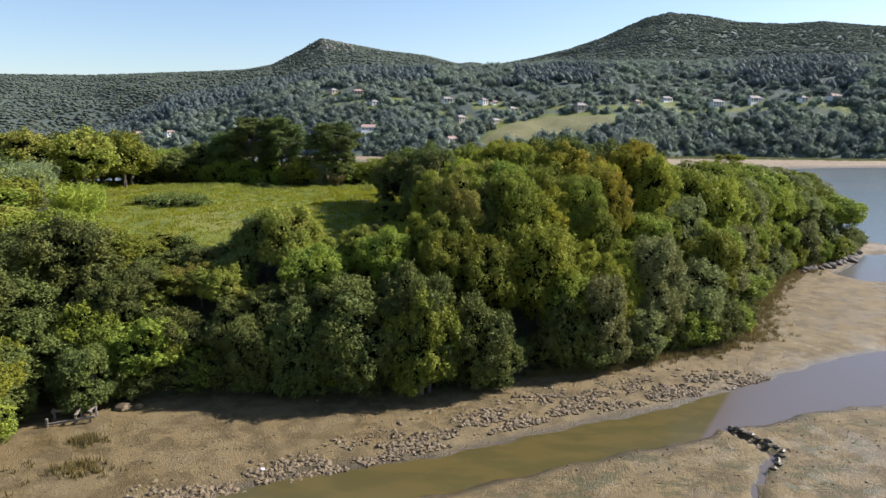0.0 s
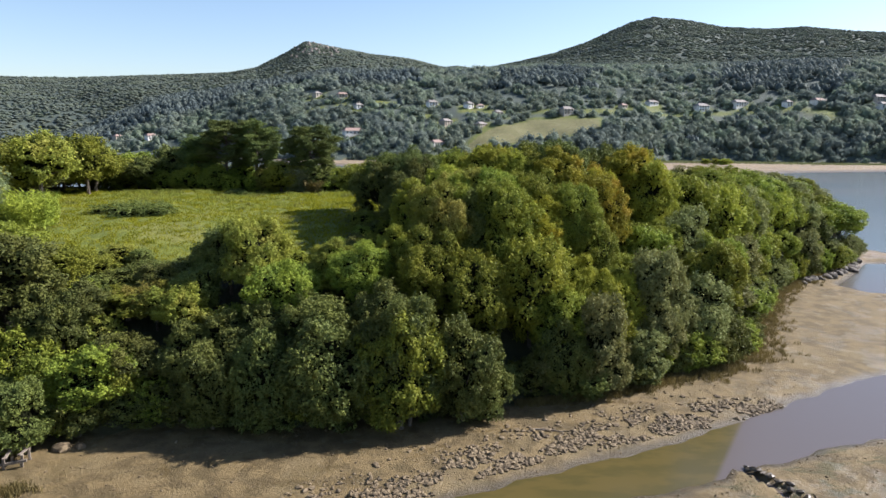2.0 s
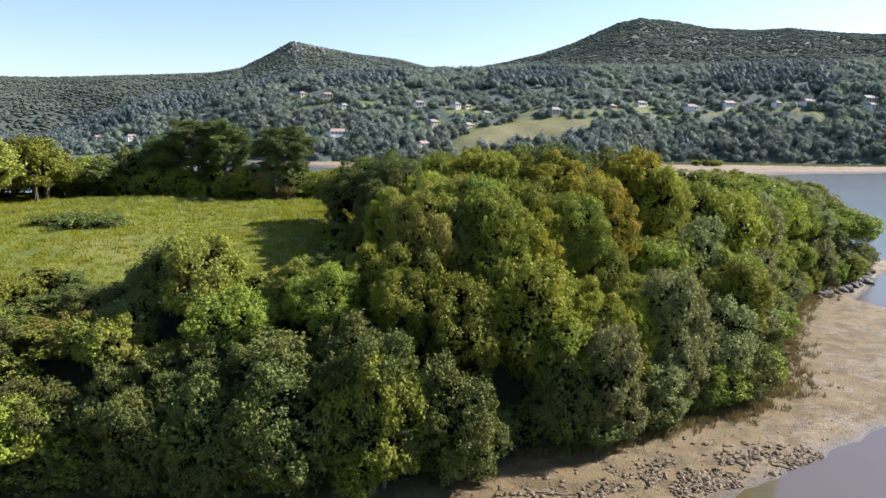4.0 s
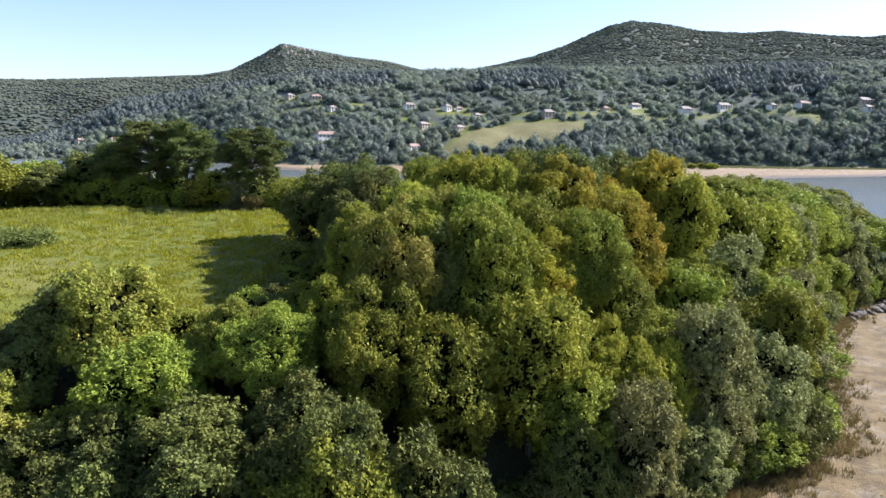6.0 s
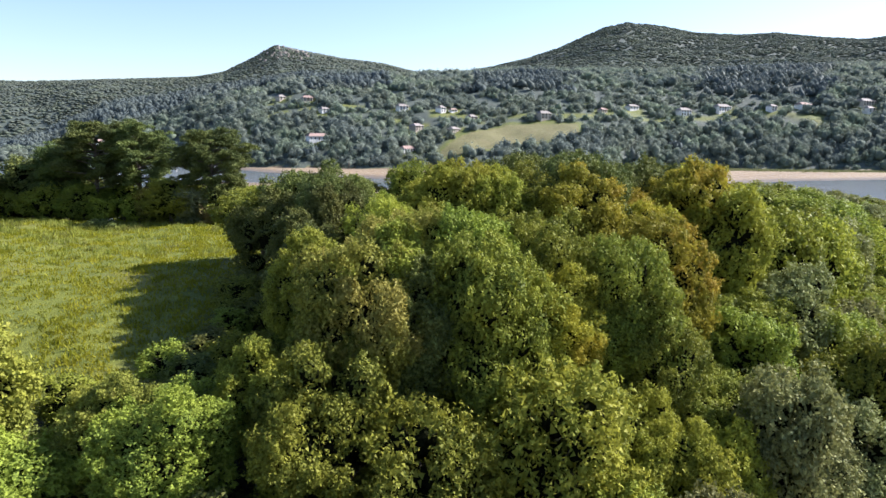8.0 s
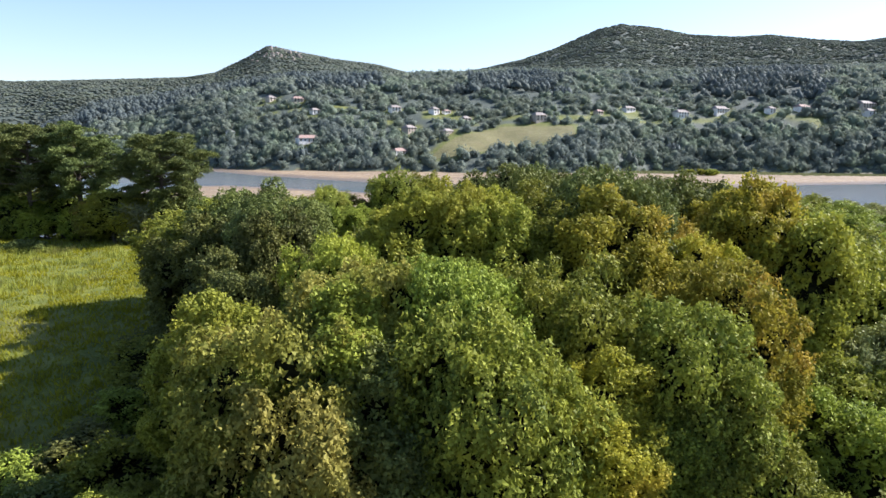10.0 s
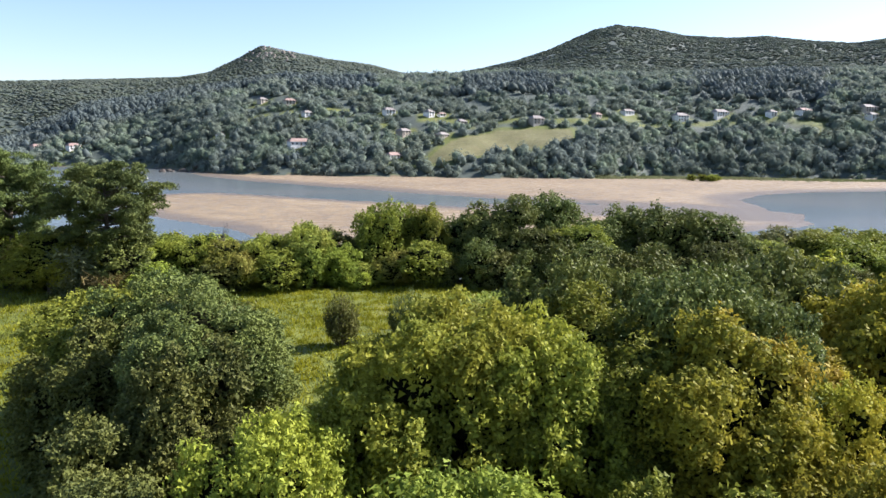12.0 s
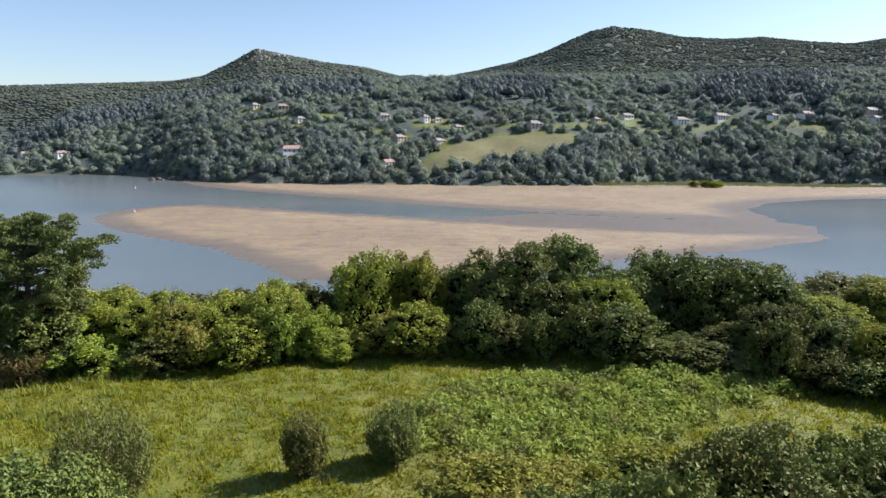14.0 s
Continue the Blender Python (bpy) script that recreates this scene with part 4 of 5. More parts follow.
def scatter_woods():
    rng = np.random.default_rng(11)
    close, broad, tall, far, far_dark = [], [], [], [], []
    for r0, r1, gap, store in ((425, 600, 4.7, 0), (600, 960, 6.4, 0), (960, 2260, 8.6, 1)):
        n = int(0.5 * radians(80) * (r1 * r1 - r0 * r0) / gap ** 2 * 1.15)
        r, az = np.sqrt(rng.uniform(r0 * r0, r1 * r1, n)), rng.uniform(-37, 43, n)
        x, y = HUB[0] + r * np.sin(np.radians(az)), HUB[1] + r * np.cos(np.radians(az))
        z, _, _, _, _, hill = land(x, y)
        shore = np.interp(az, *np.array(SHORE, float).T)
        open_land = np.full(n, -99.0)
        for c in CLEARINGS:
            open_land = np.maximum(open_land, inside_distance(x, y, c))
        for hx, hy in HOUSES_AT:
            # a yard round each house, open towards the water
            open_land = np.maximum(open_land, np.minimum(8.5 - np.abs(x - hx), np.minimum(y - hy + 13, hy + 7 - y)))
        patchy = waves(x, y, 55, 3) + 0.6 * waves(x, y, 21, 5)
        village = (az > -13) & (az < 31) & (r > shore + 60) & (r < shore + 185)
        keep = hill & (r > shore + 1) & (open_land < 1) & ~(village & (patchy > 0.1) & (rng.uniform(0, 1, n) < 0.86))
        size = rng.uniform(0.55, 1.3, n)
        drift = 1.2 * waves(x, y, 60, 4)
        pine = ((az > 23 + drift) & (az < 32 + drift) & (r > 640) & (r < 1180)) | ((az > 4 + drift) & (az < 13 + drift) & (r > 600) & (r < 730)) | ((az > -9 + drift) & (az < -2.5) & (r > 640) & (r < 760)) | ((az < -7 + drift) & (r > 715) & (r < 930)) | (patchy > 0.95)
        for i in np.nonzero(keep)[0]:
            near_shore = r[i] < shore[i] + 14
            if store:
                (far_dark if pine[i] else far).append((x[i], y[i], z[i] - 1.0, 6.6 * size[i] ** 0.5, 4.4 * size[i] ** 0.5))
            elif pine[i]:
                tall.append((x[i], y[i], z[i] - 1, 2.9 * size[i] * gap / 5, 9.5 * size[i] ** 0.7))
            else:
                (close if r0 < 600 else broad).append((x[i], y[i], z[i] - 2.2, 3.4 * size[i] * gap / 4.7, (6.6 if near_shore or village[i] else 8.6) * size[i]))
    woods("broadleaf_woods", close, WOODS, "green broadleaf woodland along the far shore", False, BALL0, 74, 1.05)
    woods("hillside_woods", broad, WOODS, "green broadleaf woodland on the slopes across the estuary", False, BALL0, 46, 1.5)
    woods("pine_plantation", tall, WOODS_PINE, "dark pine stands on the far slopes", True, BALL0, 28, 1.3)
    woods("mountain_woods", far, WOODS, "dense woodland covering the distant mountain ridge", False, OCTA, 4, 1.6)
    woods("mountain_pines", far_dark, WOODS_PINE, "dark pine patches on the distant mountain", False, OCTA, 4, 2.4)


scatter_woods()


def house(x, y, w, d, h, wall_mat, roof_mat, label, turn=0.0, storeys=2, pitch=0.28):
    """A house with gable roof, windows on two sides and a door; its front faces the water."""
    w, d, h = w * 0.88, d * 0.88, h * 0.7
    z = ground_at(x, y) - 0.4
    thing = new("house")
    thing.matrix_basis = pose(x, y, z, 0, 0, turn + 18)
    tagged(thing, label, "house", "hillside houses")
    part("wall", box(bmesh.new(), w, d, h + 3, Matrix.Translation((0, 0, h / 2 - 1.5)), 0.05), wall_mat, thing)
    bm = bmesh.new()
    e, rise = 0.6, d * pitch
    pts = [(-w / 2 - e, -d / 2 - e, h - 0.1), (w / 2 + e, -d / 2 - e, h - 0.1), (w / 2 + e, d / 2 + e, h - 0.1), (-w / 2 - e, d / 2 + e, h - 0.1), (-w / 2 + d * 0.25, 0, h + rise), (w / 2 - d * 0.25, 0, h + rise)]
    low = [bm.verts.new(p) for p in pts]
    for f in ((0, 1, 5, 4), (2, 3, 4, 5), (1, 2, 5), (3, 0, 4), (3, 2, 1, 0)):
        bm.faces.new([low[i] for i in f])
    part("roof", bm, roof_mat, thing)
    cols = max(2, int(w / 2.8))
    for s in range(storeys):
        for c in range(cols):
            cx, cz = -w / 2 + w * (c + 0.5) / cols, h * (s + 0.5) / storeys + 0.15
            if s == 0 and c == cols // 2:
                part("door", box(bmesh.new(), 1.1, 0.12, 2.1, Matrix.Translation((cx, -d / 2 - 0.03, 1.35))), TIMBER, thing)
                continue
            part("window", box(bmesh.new(), 1.1, 0.12, 1.3, Matrix.Translation((cx, -d / 2 - 0.03, cz))), PANE, thing)
        for c in range(2):
            part("window", box(bmesh.new(), 0.12, 1.0, 1.3, Matrix.Translation((w / 2 + 0.03, -d / 4 + c * d / 2, h * (s + 0.5) / storeys + 0.15))), PANE, thing)
    part("chimney", box(bmesh.new(), 0.7, 0.7, 1.6, Matrix.Translation((w * 0.2, 0.6, h + rise * 0.8))), RUBBLE, thing)
    return thing


house(-4, 534, 13, 8, 3.4, WHITEWASH, ROOFTILE, "low white house with a red tiled roof near the shore", 28, 1)
house(-71, 562, 18, 9, 4.4, WHITEWASH, ROOFTILE, "long white house with a red tiled roof among trees", 10, 1)
house(-94, 664, 10, 8, 4.5, BUFF, ROOFTILE, "buff house with a red roof above a lawn", 8)
house(-122, 690, 8, 8, 4.5, BUFF, ROOFGREY, "small buff house high on the hillside", 26)
house(-74, 625, 8, 7, 4.2, WHITEWASH, ROOFGREY, "small white house half hidden by trees", 21)
house(-9, 629, 10, 8, 5.4, WHITEWASH, ROOFGREY, "white two-storey house on the hillside", 10)
house(23, 613, 6.5, 8, 5.5, WHITEWASH, ROOFGREY, "narrow white house beside a green field", 20)
house(33, 615, 7, 5, 2.8, WHITEWASH, ROOFTILE, "low white outbuilding beside a green field", 16, 1)
house(3, 578, 11, 8, 5.0, RUBBLE, ROOFGREY, "brown stone house with a weathered roof", 30)
house(31, 564, 11, 7, 3.6, RUBBLE, ROOFGREY, "low dark farm building at the field's corner", 34, 1)
house(47, 596, 9, 7, 4.0, BUFF, ROOFGREY, "low buff farmhouse above the field", 24)
house(103, 585, 11, 9, 6.2, BUFF, ROOFGREY, "square stone farmhouse standing alone on the field", 6)
house(155, 606, 7, 6, 4.0, BUFF, ROOFTILE, "small buff house among the trees", 16)
house(185, 624, 12, 7, 3.8, WHITEWASH, ROOFGREY, "long low white house under the woods", 11, 1)
house(225, 613, 13, 9, 6.4, WHITEWASH, ROOFGREY, "white two-storey house above the wooded slope", 4)
house(260, 619, 17, 9, 5.8, WHITEWASH, ROOFGREY, "wide white house above the wooded slope", 8)
house(293, 600, 7, 7, 5.4, WHITEWASH, ROOFGREY, "small white house beside a yellow field", 1)
house(320, 602, 13, 8, 5.0, WHITEWASH, ROOFTILE, "white house at the top of a yellow field", 6)
house(362, 586, 18, 9, 5.0, BUFF, ROOFGREY, "long buff house with a grey roof", 4)
house(356, 572, 9, 7, 4.6, WHITEWASH, ROOFGREY, "white house below a longer buff one", 4)
house(-318, 689, 11, 8, 5.0, BUFF, ROOFTILE, "brick-roofed house by the far shore", 36)
house(-278, 669, 11, 8, 4.6, WHITEWASH, ROOFTILE, "white house with a red roof by the far shore", 31)
house(-137, 603, 6, 6, 4.0, WHITEWASH, ROOFGREY, "tiny white house among the trees", 24)


def outcrops():
    """Pale rock that breaks through the woods near the left-hand summit."""
    rng = np.random.default_rng(13)
    n = 46
    az, r = np.radians(rng.normal(-10.8, 1.0, n)), rng.uniform(1650, 2190, n)
    x, y = HUB[0] + r * np.sin(az), HUB[1] + r * np.cos(az)
    bv, bf = BALL0
    size = rng.uniform(1.5, 4.5, (n, 1, 1)) * np.array((1.3, 0.9, 1.2))
    v = bv[None] * size * (1 + rng.uniform(-0.3, 0.3, (n, len(bv), 1))) + np.stack([x, y, land(x, y)[0] + 3.5], 1)[:, None]
    faces = (bf[None] + (np.arange(n) * len(bv))[:, None, None]).reshape(-1, 3)
    tagged(new("rock_outcrops", quick_mesh("rock_outcrops", v.reshape(-1, 3), faces, RUBBLE)), "pale grey rock outcrops on the distant summit", "rocks", kind="stuff")


outcrops()
# ---- meadow plants ----
def grass_blades():
    rng = np.random.default_rng(21)
    cx, cy = rng.uniform(-66, 48, 22000), rng.uniform(69, 129, 22000)
    near = (cx > -20) | (rng.uniform(0, 1, 22000) < 0.6)
    cx, cy = cx[near], cy[near]
    k = 13
    x = (cx[:, None] + rng.normal(0, 0.28, (len(cx), k))).ravel()
    y = (cy[:, None] + rng.normal(0, 0.28, (len(cx), k))).ravel()
    lush = np.repeat(rng.uniform(0.55, 1.5, len(cx)), k)
    keep = meadow_share(x, y) > 0.4
    x, y, lush = x[keep], y[keep], lush[keep]
    z = land(x, y)[0]
    n = len(x)
    tall = rng.uniform(0.12, 0.3, n) * lush
    a = rng.uniform(0, 6.283, n)
    side = np.stack([np.cos(a), np.sin(a), 0 * a], 1) * 0.06
    foot = np.stack([x, y, z - 0.03], 1)
    lean = np.stack([rng.normal(0, 0.11, n), rng.normal(0, 0.11, n), tall], 1)
    v = np.stack([foot - side, foot + side, foot + lean], 1).reshape(-1, 3)
    ob = new("meadow_grass", quick_mesh("meadow_grass", v, np.arange(3 * n).reshape(-1, 3), GRASS))
    tagged(ob, "bright green meadow grass, uneven and tufted", "grass", kind="stuff")


def weed_patch():
    rng = np.random.default_rng(22)
    outline = [(6.2, 109), (9, 105.6), (15, 105.4), (20, 108), (25, 113), (36, 117), (30, 119.5), (20, 119), (13, 119.5), (9, 117.6), (6.2, 114)]
    x, y = rng.uniform(4, 42, 9000), rng.uniform(104, 123, 9000)
    keep = inside_distance(x + waves(x, y, 5, 1), y + waves(x, y, 4, 2), outline) + rng.normal(0, 0.5, 9000) > 0
    x, y = x[keep], y[keep]
    z = land(x, y)[0]
    k = 9
    n = len(x)
    tall = np.clip(0.6 + 0.35 * waves(x, y, 3.1, 4) + rng.normal(0, 0.12, n), 0.2, 1.35)
    pos = np.stack([x, y, z], 1)[:, None] + np.stack([rng.normal(0, 0.16, (n, k)), rng.normal(0, 0.16, (n, k)), tall[:, None] * rng.uniform(0.25, 1.0, (n, k))], 2)
    nor = unit(rng.normal(0, 0.6, (n * k, 3)) + np.array((0, 0, 0.8)))
    v, f = leaf_tris(pos.reshape(-1, 3), nor, rng.uniform(0.16, 0.42, n * k), rng, 0.45)
    tagged(new("weed_patch", quick_mesh("weed_patch", v, f, WEED)), "patch of tall pale-green weeds in the meadow", "weeds", kind="stuff")


def tufts(name, spots, mat, label, blades, tall, spread, width, category="grass"):
    """Grass-like plants: many blades from each spot."""
    rng = np.random.default_rng(len(spots) + blades)
    s = np.repeat(np.asarray(spots, float), blades, 0)
    n = len(s)
    s[:, :2] += rng.normal(0, spread, (n, 2))
    a = rng.uniform(0, 6.283, n)
    side = np.stack([np.cos(a), np.sin(a), 0 * a], 1) * width
    h = tall * rng.uniform(0.5, 1.15, n)
    v = np.stack([s - side, s + side, s + np.stack([rng.normal(0, 0.28, n) * h, rng.normal(0, 0.28, n) * h, h], 1)], 1).reshape(-1, 3)
    return tagged(new(name, quick_mesh(name, v, np.arange(3 * n).reshape(-1, 3), mat)), label, category, kind="stuff")


grass_blades()
weed_patch()


rng_clump = np.random.default_rng(29)
clumps = [(x, y, ground_at(x, y)) for x, y in zip(rng_clump.uniform(-52, -13, 170), 121 - 24 * rng_clump.uniform(0, 1, 170) ** 1.6) if meadow_share(np.array([x]), np.array([y]))[0] > 0.9]
tufts("rough_grass", clumps, WEED, "taller rough grass clumps in the meadow", 46, 0.6, 0.42, 0.05)


def upright_shrub(x, y, height, radius, seed, label):
    """A shrub of many steep shoots from the ground."""
    rng = np.random.default_rng(seed)
    thing = new("shrub")
    thing.matrix_basis = pose(x, y, ground_at(x, y) - 0.05)
    tagged(thing, label, "shrub", "meadow shrubs")
    shoots = int(170 * radius ** 1.5)
    bm = bmesh.new()
    pts, ways = [], []
    for i in range(shoots):
        a, out = rng.uniform(0, 6.283), radius * math.sqrt(rng.uniform(0.02, 1.0))
        h = height * (1.0 - 0.38 * (out / radius) ** 2) * rng.uniform(0.6, 1.14)
        tip = Vector((math.cos(a) * out, math.sin(a) * out, h))
        mid = Vector((math.cos(a) * out * 0.8, math.sin(a) * out * 0.8, h * 0.45))
        if i % 3 == 0:
            tube(bm, [Vector((math.cos(a) * 0.2, math.sin(a) * 0.2, 0)), mid, tip * 0.92], [0.025, 0.016, 0.006], 3)
        for u in rng.uniform(0, 1, 26):
            p = mid.lerp(tip, u * 1.3 - 0.3) if u > 0.1 else mid * u * 5
            pts.append(p + Vector(rng.normal(0, 0.07, 3)))
            ways.append((tip - mid).normalized())
    part("stem", bm, BARK, thing)
    pts, ways = np.array(pts), np.array(ways)
    v, f = leaf_tris(pts, unit(rng.normal(size=(len(pts), 3)) + 0.3 * unit(pts * np.array((1, 1, 0)))), rng.uniform(0.12, 0.24, len(pts)), rng, 0.4, along=ways)
    part("leaves", quick_mesh("leaves", v, f, SHOOT), SHOOT, thing)
    return thing


upright_shrub(0.6, 104.9, 3.5, 1.25, 31, "rounded upright green shrub standing in the meadow")
upright_shrub(5.0, 106.0, 3.2, 1.45, 32, "broad upright olive-green shrub standing in the meadow")
upright_shrub(-8.0, 102.6, 4.7, 2.3, 33, "larger loose green shrub at the meadow's edge")


def reed_clump(x, y, height, radius, count, mat, seed, label):
    """Tall arching stems with long leaves."""
    rng = np.random.default_rng(seed)
    a, r = rng.uniform(0, 6.283, count), radius * np.sqrt(rng.uniform(0, 1, count))
    foot = np.stack([x + r * np.cos(a), y + r * np.sin(a), 0 * a], 1)
    foot[:, 2] = land(foot[:, 0], foot[:, 1])[0]
    k = 12
    h = height * rng.uniform(0.65, 1.05, count)
    u = rng.uniform(0.15, 1.0, (count, k))
    bend = unit(rng.normal(size=(count, 3)) * np.array((1, 1, 0)))[:, None] * (u ** 2)[:, :, None] * 0.9
    pos = foot[:, None] + bend + np.stack([0 * u, 0 * u, u * h[:, None]], 2)
    out = unit(rng.normal(size=(count * k, 3)) * np.array((1, 1, 0.3)) + np.array((0, 0, 0.6)))
    nor = unit(np.cross(out, rng.normal(size=out.shape)))
    v, f = leaf_tris(pos.reshape(-1, 3), nor, rng.uniform(0.5, 1.0, count * k), rng, 0.13, along=out * 3)
    thing = new("reed_clump", quick_mesh("reed_clump", v, f, mat))
    return tagged(thing, label, "reeds", "reed clumps")


reed_clump(-56, 84, 6.0, 5.5, 900, REED, 41, "tall grey-green giant reeds beside the meadow")
reed_clump(-46, 82, 4.2, 3.0, 420, LIME, 42, "yellow-green cane clump beside the meadow")
reed_clump(-23.6, 121.0, 4.4, 1.8, 260, REED, 43, "pale green reeds in front of the pines")
reed_clump(-20.5, 120.0, 2.2, 1.4, 160, SEDGE, 44, "dry straw-coloured grass tussock by the hedgerow")


def bramble(x, y, sx, sy, h, seed, label):
    rng = np.random.default_rng(seed)
    me = crown_mesh("bramble", rng, DEEP, (0, 0, 0.2), (sx, sy, h), 26, 6000, 0.24, 0.0, 0.2, 0.2, flat=0.5)
    thing = new("bramble", me)
    thing.matrix_basis = pose(x, y, ground_at(x, y))
    return tagged(thing, label, "bramble", "brambles")


bramble(-38, 91.5, 6.8, 3.0, 1.5, 51, "low dark bramble thicket in the meadow")
bramble(-33, 117, 2.2, 1.2, 0.9, 52, "small bramble bush in the pale grass")


# ---- pines behind the meadow ----
def pine_tree(x, y, top, radius, seed):
    """An open pine: a leaning trunk, bare limbs and flat plates of needles."""
    rng = np.random.default_rng(seed)
    z = ground_at(x, y) - 0.3
    h = top - z
    thing = new("pine_tree")
    thing.matrix_basis = pose(x, y, z)
    tagged(thing, "dark-green spreading pine behind the meadow", "tree", "pine trees")
    bm = bmesh.new()
    lean = Vector((rng.uniform(-0.6, 0.6), rng.uniform(-0.5, 0.5), 0))
    spine = [lean * (u * u) + Vector((0, 0, h * 0.93 * u - (0.4 if u == 0 else 0))) for u in (0, 0.25, 0.5, 0.75, 1.0)]
    tube(bm, spine, [0.34, 0.27, 0.22, 0.15, 0.05], 8)
    pos, nor = [], []
    for i in range(32):
        u = 0.46 + 0.54 * (i / 31) ** 0.85
        a = i * 2.4 + rng.uniform(-0.4, 0.4)
        reach = radius * math.sqrt(max(0.05, 1.0 - ((u - 0.7) / 0.38) ** 2)) * rng.uniform(0.65, 1.12)
        start = lean * u * u + Vector((0, 0, h * (u - 0.1)))
        end = start + Vector((math.cos(a) * reach, math.sin(a) * reach, h * rng.uniform(0.05, 0.13)))
        tube(bm, [start, start.lerp(end, 0.5) + Vector((0, 0, -0.15)), end], [0.09, 0.06, 0.02], 5)
        for c in range(14):
            p = start.lerp(end, rng.uniform(0.5, 1.05)) + Vector((rng.normal(0, 0.5), rng.normal(0, 0.5), 0.25 + rng.normal(0, 0.34)))
            m = 130
            d = unit(rng.normal(size=(m, 3)) + np.array((0, 0, 0.3)))
            pos.append(np.array(p) + d * np.array((0.72, 0.72, 0.26)) * rng.uniform(0.4, 1.05, (m, 1)))
            nor.append(unit(rng.normal(size=(m, 3)) + np.array((0, 0, 0.4))))
    part("trunk", bm, BARK, thing)
    pos, nor = np.concatenate(pos), np.concatenate(nor)
    v, f = leaf_tris(pos, nor, rng.uniform(0.18, 0.34, len(pos)), rng, 0.4)
    part("needles", quick_mesh("needles", v, f, NEEDLE), NEEDLE, thing)
    return thing


pine_tree(-21.6, 123.2, 23.3, 4.7, 61)
pine_tree(-32.0, 127.0, 24.1, 4.3, 62)
pine_tree(-37.2, 126.5, 24.3, 4.4, 63)
pine_tree(-43.5, 130.0, 21.5, 3.6, 64)


def bare_tree(x, y, top, seed):
    rng = np.random.default_rng(seed)
    z = ground_at(x, y)
    bm = bmesh.new()
    h = top - z
    tube(bm, [(0, 0, -0.3), (0.1, 0, h * 0.5), (0, 0.1, h * 0.8)], [0.12, 0.08, 0.04], 6)
    for i in range(22):
        a, u = i * 2.4, rng.uniform(0.5, 0.8)
        s = Vector((0.05, 0.05, h * u))
        e = s + Vector((math.cos(a) * rng.uniform(0.4, 1.1), math.sin(a) * rng.uniform(0.4, 1.1), h * rng.uniform(0.12, 0.24)))
        tube(bm, [s, s.lerp(e, 0.6) + Vector(rng.normal(0, 0.1, 3)), e], [0.035, 0.022, 0.008], 4)
    thing = new("bare_tree")
    thing.matrix_basis = pose(x, y, z)
    tagged(thing, "dead tree with bare grey twigs in the hedgerow", "tree")
    part("stem", bm, BARK, thing)


bare_tree(-12.0, 124.4, 18.6, 65)


# ---- the muddy shore ----
def stone_mesh(seed, jag=0.3):
    rng = np.random.default_rng(seed)
    v, f = BALL0
    return quick_mesh("stone", v * (1 + rng.uniform(-jag, jag, (len(v), 1))) * np.array((1.0, 0.75, 0.5)), f, STONE)


STONES = [stone_mesh(70 + i) for i in range(6)]
bank_x = np.array([-22, -9, -6, 0, 5, 12, 19, 25, 31.0])
bank_y = np.array([33.5, 40, 41.6, 44.4, 47.3, 50.6, 53.5, 56.2, 59.4])


def stone_spots(count, seed):
    rng = np.random.default_rng(seed)
    x = rng.uniform(-19, 31, count * 3)
    up = np.abs(rng.normal(0, 1, count * 3)) * np.interp(x, [-19, -8, 0, 8, 15, 24, 31], [1.0, 1.6, 1.9, 2.2, 2.4, 2.0, 0.8]) + rng.uniform(-0.25, 0.2, count * 3)
    up += np.interp(x, [-19, -4, 4, 12, 30], [0.3, 0.4, 0.5, 0.7, 0.9])
    dense = waves(x, up * 2, 7.5, 2) + 0.5 * waves(x, up, 3, 4) > -0.15
    x, up = x[dense][:count], up[dense][:count]
    y = np.interp(x, bank_x, bank_y) + 0.87 * up
    return np.stack([x - 0.48 * up, y, land(x - 0.48 * up, y)[0], rng.uniform(0.09, 0.24, len(x)) * rng.choice([0.7, 1.0, 1.3], len(x))], 1), rng


rubble = tagged(new("rubble_bank"), "broken grey-brown stones strewn along the channel", "stones")
near_spots, rng_stone = stone_spots(300, 81)
for x, y, z, s in near_spots:
    ob = part("stone", STONES[int(rng_stone.integers(6))], STONE, rubble)
    ob.matrix_basis = Matrix.LocRotScale((x, y, z + s * 0.12), Euler(rng_stone.uniform(0, 6.28, 3)), (s, s, s))


def loose_stones():
    spots, rng = stone_spots(3200, 82)
    extra = np.stack([rng.uniform(-26, 36, 700), rng.uniform(40, 66, 700)], 1)
    z, _, _, _, d, _ = land(extra[:, 0], extra[:, 1])
    ok = (d < -0.3) & (z > 0.08)
    spots = np.concatenate([spots, np.stack([extra[ok, 0], extra[ok, 1], z[ok], rng.uniform(0.05, 0.13, ok.sum())], 1)])
    v, f = BALL0
    n = len(spots)
    balls = v[None] * (1 + rng.uniform(-0.32, 0.32, (n, len(v), 1))) * np.array((1, 0.8, 0.6)) * spots[:, 3][:, None, None]
    a = rng.uniform(0, 6.28, n)
    ca, sa = np.cos(a)[:, None], np.sin(a)[:, None]
    balls = np.stack([balls[:, :, 0] * ca - balls[:, :, 1] * sa, balls[:, :, 0] * sa + balls[:, :, 1] * ca, balls[:, :, 2]], 2)
    v = balls + spots[:, None, :3] + np.array((0, 0, 0.02))
    part("rubble", quick_mesh("rubble", v.reshape(-1, 3), (f[None] + (np.arange(n) * len(BALL0[0]))[:, None, None]).reshape(-1, 3), STONE), STONE, rubble)["kind"] = "stuff"


loose_stones()


